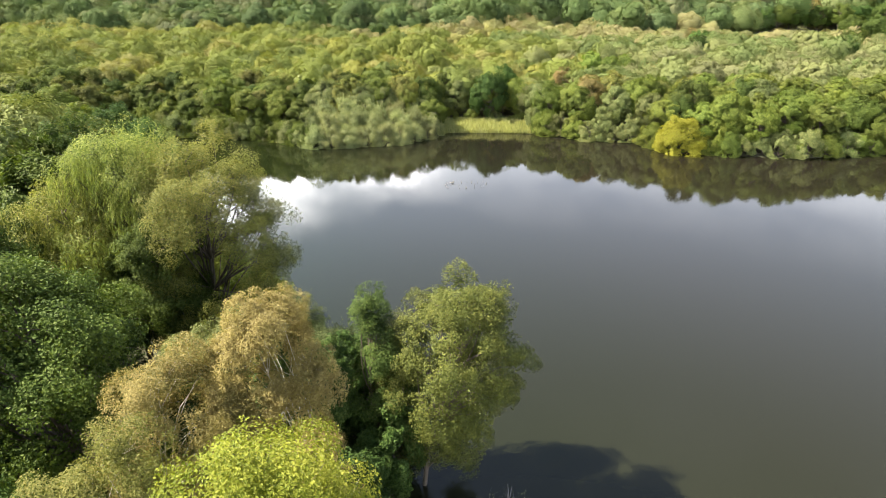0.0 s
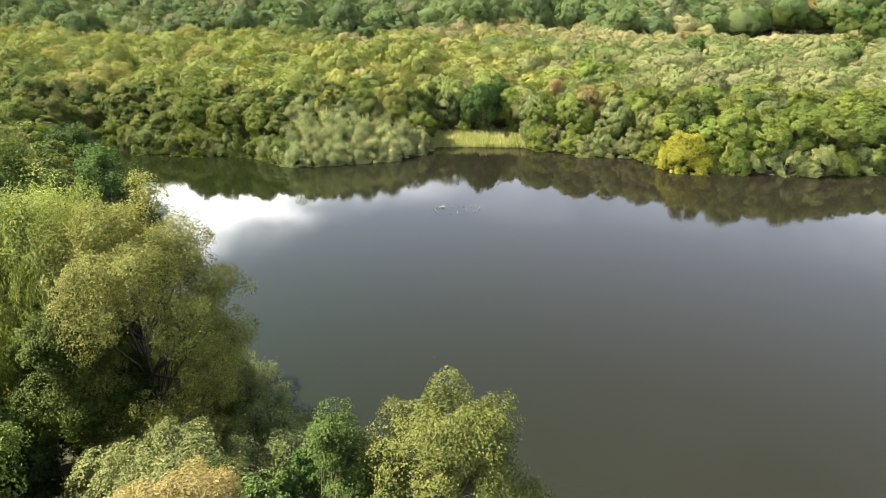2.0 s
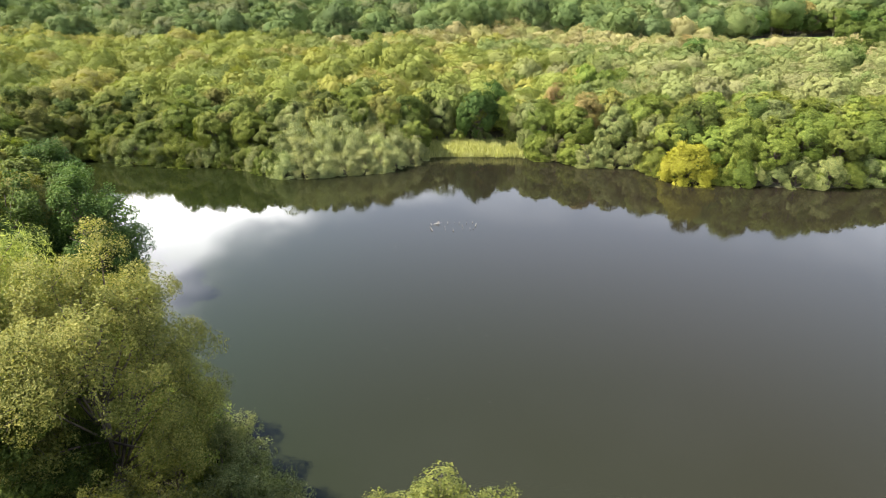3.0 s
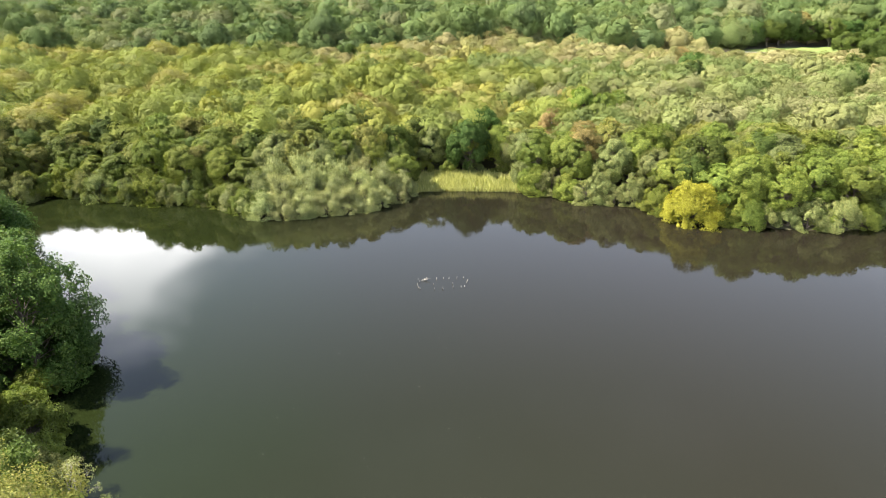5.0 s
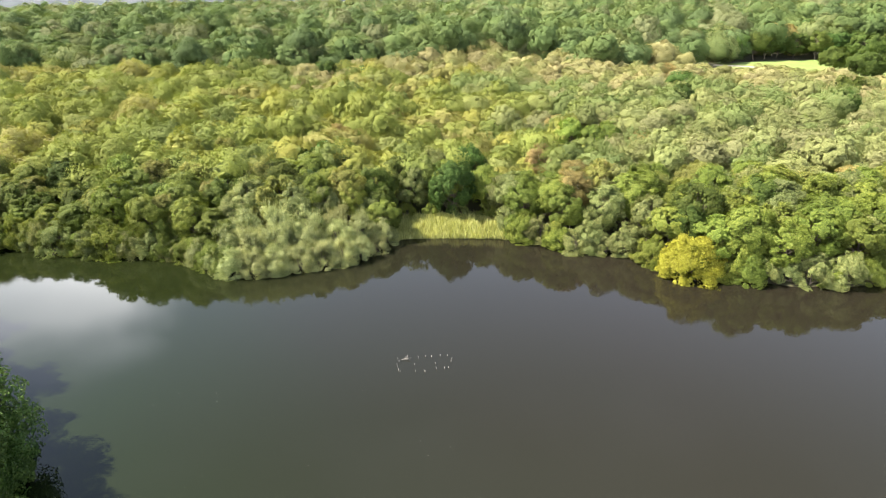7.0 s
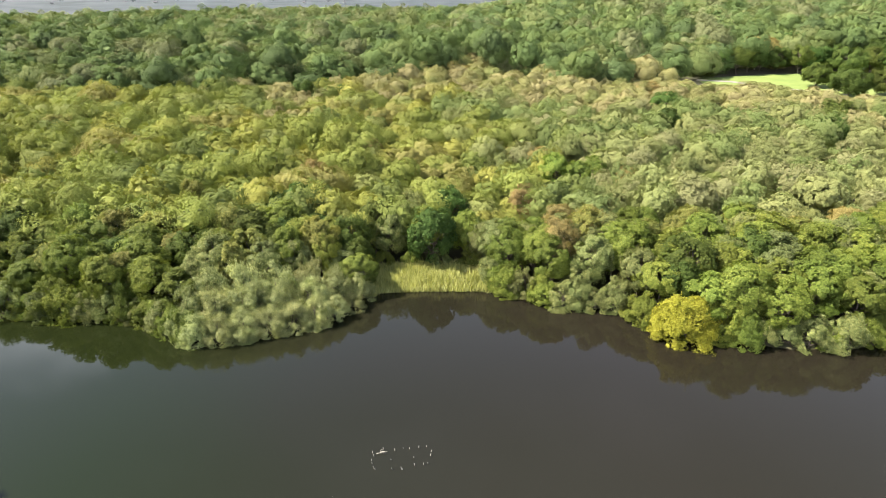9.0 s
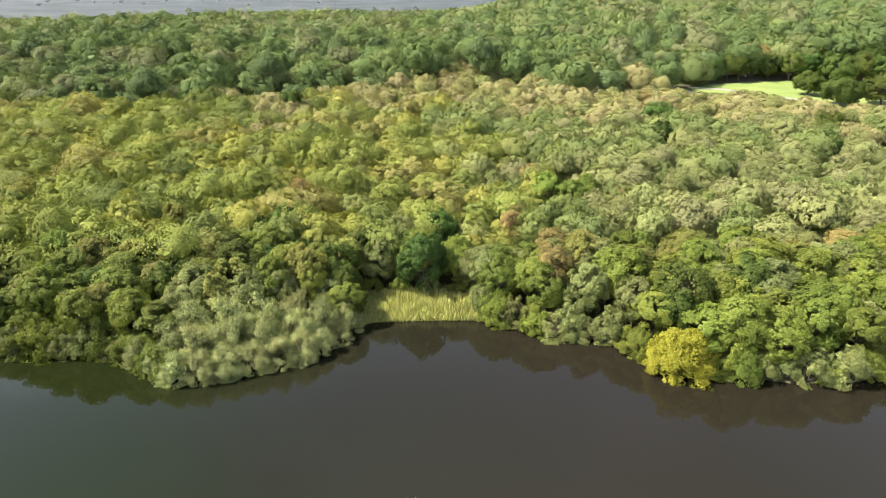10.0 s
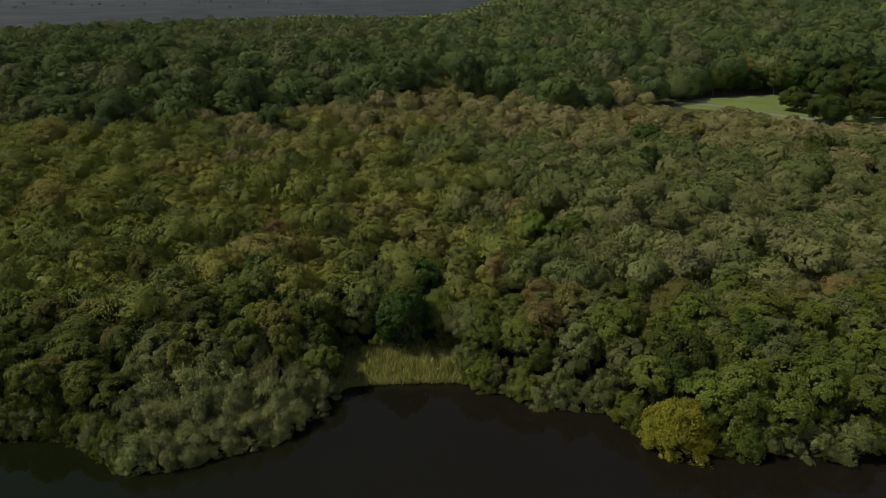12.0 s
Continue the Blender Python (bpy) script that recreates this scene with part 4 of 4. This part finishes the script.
def grow_woods():
    taken = np.array(TAKEN)

    def free(x, y, room):
        return not np.any(np.hypot(taken[:, 0] - x, taken[:, 1] - y) < taken[:, 2] * room + 1.0)

    # trees nearest the water, one by one
    singles, y = 0, 40.0
    while y < 222:
        for x in np.arange(-0.66 * y - 30, 0.76 * y + 20, 6.4):
            px, py = x + rng.uniform(-2.4, 2.4), y + rng.uniform(-2.4, 2.4)
            d = shore(np.array([px]), np.array([py]))[0]
            if d < 3.0 or (py < 76 and px > -48) or (66 < py < 97 and d < 14) or (py < 40) or not free(px, py, 0.9) or singles > 380:
                continue
            big = noise.noise((px * 0.03, py * 0.03, 0.0))
            top = 14.0 * (1 + 0.2 * big) * rng.uniform(0.85, 1.15) * (0.6 + 0.4 * min(1.0, d / 12))
            if py < 150:
                top = max(top, 14) * 1.15
            mix = (["alder", "golden", "maple", "maple", "alder", "alder"] if px < 25 else
                   ["goat", "alder", "goat", "golden", "alder", "birch"] if px < 58 or py > 190 else ["alder", "maple", "alder", "goat", "alder"])
            put(str(rng.choice(mix)), px, py, top, rng.uniform(0.95, 1.2), "trees near the water")
            singles += 1
        y += 5.6
    woods = tagged(new("woodland"), "mixed alder, willow and birch woodland in early autumn", "woodland", kind="stuff")
    hill = tagged(new("far_woodland"), "distant dark green oak woodland on a slope", "woodland", kind="stuff")
    near = {t: [canopy_patch("canopy", 300 + 20 * i + k, t, h, wide, 32, 4600, 0.8 if t == "dark" else 0.52) for k in range(n)]
            for i, (t, h, n, wide) in enumerate((("olive", 14.5, 6, 11.2), ("pale", 13.5, 6, 10.0), ("straw", 11.5, 6, 9.4), ("dark", 21.0, 5, 15.0)))}
    away = {t: [canopy_patch("canopy", 420 + 20 * i + k, t, h, 18.0, 20, 2200, 1.1) for k in range(5)] for i, (t, h) in enumerate((("straw", 15.0), ("dark", 19.0)))}
    # unseen canopies added behind the bank, to throw shade on its trees
    for px, py, s in [(-66, 20, 1.5), (-64, 46, 1.4), (-70, 74, 1.3), (-50, 2, 1.4), (-88, 34, 1.5), (-92, 62, 1.4), (-74, -4, 1.5), (-80, 100, 1.2), (-102, 90, 1.3), (-98, 8, 1.5), (-96, 118, 1.2), (-118, 50, 1.5), (-122, 110, 1.3), (-112, 136, 1.2)]:
        ob = part("canopy", near["olive"][int(rng.integers(6))], woods)
        ob.matrix_basis = pose(px, py, 0.6, 0, 0, rng.uniform(0, 360)) @ Matrix.Diagonal((s, s, s, 1))
    y = 218.0
    row = 0
    while y < 930:
        close = y < 600
        gap = 25.5 if y < 455 else 35.0 if close else 43.0
        for x in np.arange(-0.70 * y - 25, 0.82 * y + 25, gap):
            px, py = x + (row % 2) * gap * 0.5 + rng.uniform(-2, 2), y + rng.uniform(-2, 2)
            if shore(np.array([px]), np.array([py]))[0] < 9 or in_clearing(px, py, 8.0 if close else 12.0):
                continue
            tone = tone_of(px + rng.uniform(-24, 24), py + rng.uniform(-34, 34))
            pool = near[tone] if close else away["straw" if tone == "straw" else "dark"]
            s = (1.0 if y < 455 else 1.18) + 0.16 * noise.noise((px * 0.015, py * 0.015, 3.0))
            high = s * (1 + 0.25 * noise.noise((px * 0.022, py * 0.022, 8.0)))
            if px > 130 and 300 < py < 450:
                high *= 0.42 + 0.55 * min(1.0, abs(py - np.interp(px, (150, 204, 238, 275, 330), (470, 430, 392, 375, 358))) / 80)
            z = float(land(np.array([px]), np.array([py]))[0])
            ob = part("canopy", pool[int(rng.integers(len(pool)))], woods if close else hill)
            ob.matrix_basis = pose(px, py, z - 0.3, 0, 0, rng.integers(6) * 60 + rng.uniform(-8, 8)) @ Matrix.Diagonal((s, s, high, 1))
        y += gap * (0.866 if y < 425 or y > 520 else 0.72)
        row += 1
    # the farthest woods, one joined mesh
    low = []
    for k in range(6):
        rnd = np.random.default_rng(500 + k)
        soup = Soup()
        c, r = crown_lobes(rnd, 1.0, 0.5, 0.35, 5, 0.28, "dome")
        leafy(soup, rnd, c, r, 24, 0.16, 0.11, core=0.85, ball=(BALL1_V, BALL1_F))
        low.append(soup.arrays())
    rest = Soup()
    y = 925.0
    while y < 2350:
        apart = y / 56
        for x in np.arange(-0.68 * y, 0.80 * y, apart):
            px, py = x + rng.uniform(-0.4, 0.4) * apart, y + rng.uniform(-0.4, 0.4) * apart
            v, t, q = low[int(rng.integers(6))]
            wide, top = apart * rng.uniform(1.1, 1.6), rng.uniform(15, 23)
            tones = TONES["dark"]
            z = float(land(np.array([px]), np.array([py]))[0])
            rest.add(v * np.array([wide, wide, top]) + np.array([px, py, z]), t, q, np.array(tones[int(rng.integers(len(tones)))]) * rng.uniform(0.85, 1.15))
        y += apart * 0.9
    part("tree_cover", rest.mesh("tree_cover", LEAF["woods"]), hill)


grow_woods()
# kinds of tree that were never planted
for made in kinds.values():
    for ob in made:
        if ob not in used:
            for piece in (*ob.children_recursive, ob):
                bpy.data.objects.remove(piece)


# ---- distant country ----
def distant_ridge():
    """Low hills along the horizon, with haze painted into their colour."""
    mat, n = material("haze_tinted_hills")
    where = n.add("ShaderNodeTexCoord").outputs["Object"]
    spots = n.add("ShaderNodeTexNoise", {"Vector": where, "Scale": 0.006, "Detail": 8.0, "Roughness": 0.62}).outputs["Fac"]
    # blue-grey base colours imitate the haze of distance; no haze is rendered
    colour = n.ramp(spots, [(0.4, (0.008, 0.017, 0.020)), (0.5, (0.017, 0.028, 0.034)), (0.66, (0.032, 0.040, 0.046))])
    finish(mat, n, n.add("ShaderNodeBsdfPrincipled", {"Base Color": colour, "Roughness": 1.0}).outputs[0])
    ang = np.linspace(-1.0, 1.1, 140)
    rows = []
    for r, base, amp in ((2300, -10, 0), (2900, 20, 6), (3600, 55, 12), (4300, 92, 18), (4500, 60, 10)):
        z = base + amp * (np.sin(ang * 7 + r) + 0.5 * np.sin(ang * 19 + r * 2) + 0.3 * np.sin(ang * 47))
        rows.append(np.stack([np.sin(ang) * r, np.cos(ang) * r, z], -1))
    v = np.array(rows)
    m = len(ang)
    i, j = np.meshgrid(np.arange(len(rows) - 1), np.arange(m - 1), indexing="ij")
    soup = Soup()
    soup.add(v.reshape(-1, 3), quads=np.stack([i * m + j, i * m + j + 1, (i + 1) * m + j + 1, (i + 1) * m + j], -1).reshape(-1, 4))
    tagged(new("backdrop", soup.mesh("backdrop", mat, True)), "low hills on the horizon coloured as if through haze", "hills", kind="structure")


distant_ridge()


def far_house(x, y, z, turn, wide, deep, tall, k):
    """A pale gabled house, far off."""
    ob = tagged(new("house"), "small pale distant house with a grey pitched roof", "house", "houses of the distant town")
    bm = bmesh.new()
    bmesh.ops.create_cube(bm, size=1.0, matrix=Matrix.Translation((0, 0, tall / 2)) @ Matrix.Diagonal((wide, deep, tall, 1)))
    me = bpy.data.meshes.new("wall")
    bm.to_mesh(me)
    bm.free()
    me.materials.append(RENDER_WALL)
    part("wall", me, ob)
    roof = Soup()
    a, b, h = wide / 2 + 0.4, deep / 2 + 0.4, deep * 0.42
    roof.add([(-a, -b, tall), (a, -b, tall), (a, b, tall), (-a, b, tall), (-a, 0, tall + h), (a, 0, tall + h)], tris=[(0, 4, 3), (1, 2, 5)], quads=[(0, 1, 5, 4), (2, 3, 4, 5), (0, 3, 2, 1)])
    part("roof", roof.mesh("roof", SLATE), ob)
    ob.matrix_basis = pose(x, y, z, 0, 0, turn)


RENDER_WALL = ground_material("pale_render", (0.15, 0.15, 0.15), (0.19, 0.19, 0.19), (0.23, 0.23, 0.22), 0.3)
SLATE = ground_material("grey_slate", (0.06, 0.06, 0.07), (0.08, 0.08, 0.09), (0.11, 0.105, 0.105), 0.3)
for k in range(22):
    bearing, reach = -0.52 + 0.022 * k + rng.uniform(-0.01, 0.01), 3250 + rng.uniform(-150, 200)
    height = 20 + (reach - 2900) / 700 * 35
    far_house(math.sin(bearing) * reach, math.cos(bearing) * reach, height - 2, rng.uniform(-20, 20), rng.uniform(8, 15), rng.uniform(7, 9), rng.uniform(4, 6), k)


# ---- floating pen in the middle of the lake ----
def stake(at, tall, lean, seed):
    """A thin weathered stake standing in the lake, with a pale cap on its head."""
    rnd = np.random.default_rng(seed)
    ob = tagged(new("stake"), "thin grey weathered stake with pale cap in water", "stake", "stakes of the pen in the lake")
    shaft, cap = Soup(), Soup()
    foot, head = np.array([0, 0, -1.2]), np.array([lean[0], lean[1], tall])
    tube(shaft, bend(foot, head, 0, 4, rnd), 0.045, 0.04, 6)
    cap.add(BALL1_V * np.array([0.075, 0.075, 0.07]) * rnd.uniform(0.92, 1.08, (len(BALL1_V), 1)) + head, tris=BALL1_F)
    part("shaft", shaft.mesh("shaft", GREY_WOOD, True), ob)
    part("cap", cap.mesh("cap", PALE_PAINT, True), ob, "rounded pale cap")
    ob.matrix_basis = pose(at[0], at[1], 0)
    return ob


PALE_PAINT = ground_material("pale_weathered_paint", (0.12, 0.126, 0.126), (0.162, 0.162, 0.162), (0.216, 0.216, 0.21), 6.0)
pen = [(0.7, 134.2), (0.8, 133.5), (0.6, 132.6), (0.7, 131.8), (0.8, 131.0), (1.0, 130.6), (2.3, 135.0), (4.0, 134.6), (5.1, 134.7), (6.1, 134.7), (7.6, 134.9), (8.7, 134.9), (9.3, 133.9), (9.2, 133.0),
       (8.7, 131.2), (8.0, 131.2), (6.6, 131.0), (3.4, 132.4), (3.5, 130.5), (4.7, 130.4), (4.9, 130.3), (6.7, 132.6)]
for k, at in enumerate(pen):
    stake(at, 0.24 + 0.06 * math.sin(k * 2.1), (0.08 * math.sin(k * 1.7), 0.08 * math.cos(k * 2.3)), 700 + k)


def fallen_wood():
    """A bleached tangle of branches caught at the corner of the pen."""
    rnd = np.random.default_rng(77)
    ob = tagged(new("driftwood"), "bleached tangle of branches at the pen's corner", "driftwood")
    for k in range(7):
        one = Soup()
        a = np.array([rnd.uniform(-0.7, 0.7), rnd.uniform(-0.4, 0.4), rnd.uniform(-0.1, 0.1)])
        b = a + np.array([rnd.uniform(0.4, 1.1), rnd.uniform(-0.5, 0.5), rnd.uniform(0.05, 0.4)])
        tube(one, bend(a, b, 0.1, 5, rnd), 0.035, 0.015, 5)
        part("branch", one.mesh("branch", GREY_WOOD, True), ob)
    ob.matrix_basis = pose(1.4, 134.3, 0.05)


fallen_wood()


# ---- flecks on the water ----
def flecks():
    rnd = np.random.default_rng(12)
    x, y = rnd.uniform(-34, 10, 34), rnd.uniform(55, 130, 34)
    ok = shore(x, y) < -3
    p = np.stack([x[ok], y[ok], np.full(int(ok.sum()), 0.02)], -1)
    soup = Soup()
    flat = np.zeros_like(p)
    flat[:, 2] = 1.0
    blades(soup, p, rnd.normal(0, 1, p.shape) * np.array([1, 1, 0]), flat, rnd.uniform(0.1, 0.22, len(p)), rnd.uniform(0.05, 0.12, len(p)), 0.15)
    tagged(new("floating_leaves", soup.mesh("floating_leaves", RENDER_WALL)), "pale leaves and feathers floating on the lake", "leaves", kind="stuff")


flecks()
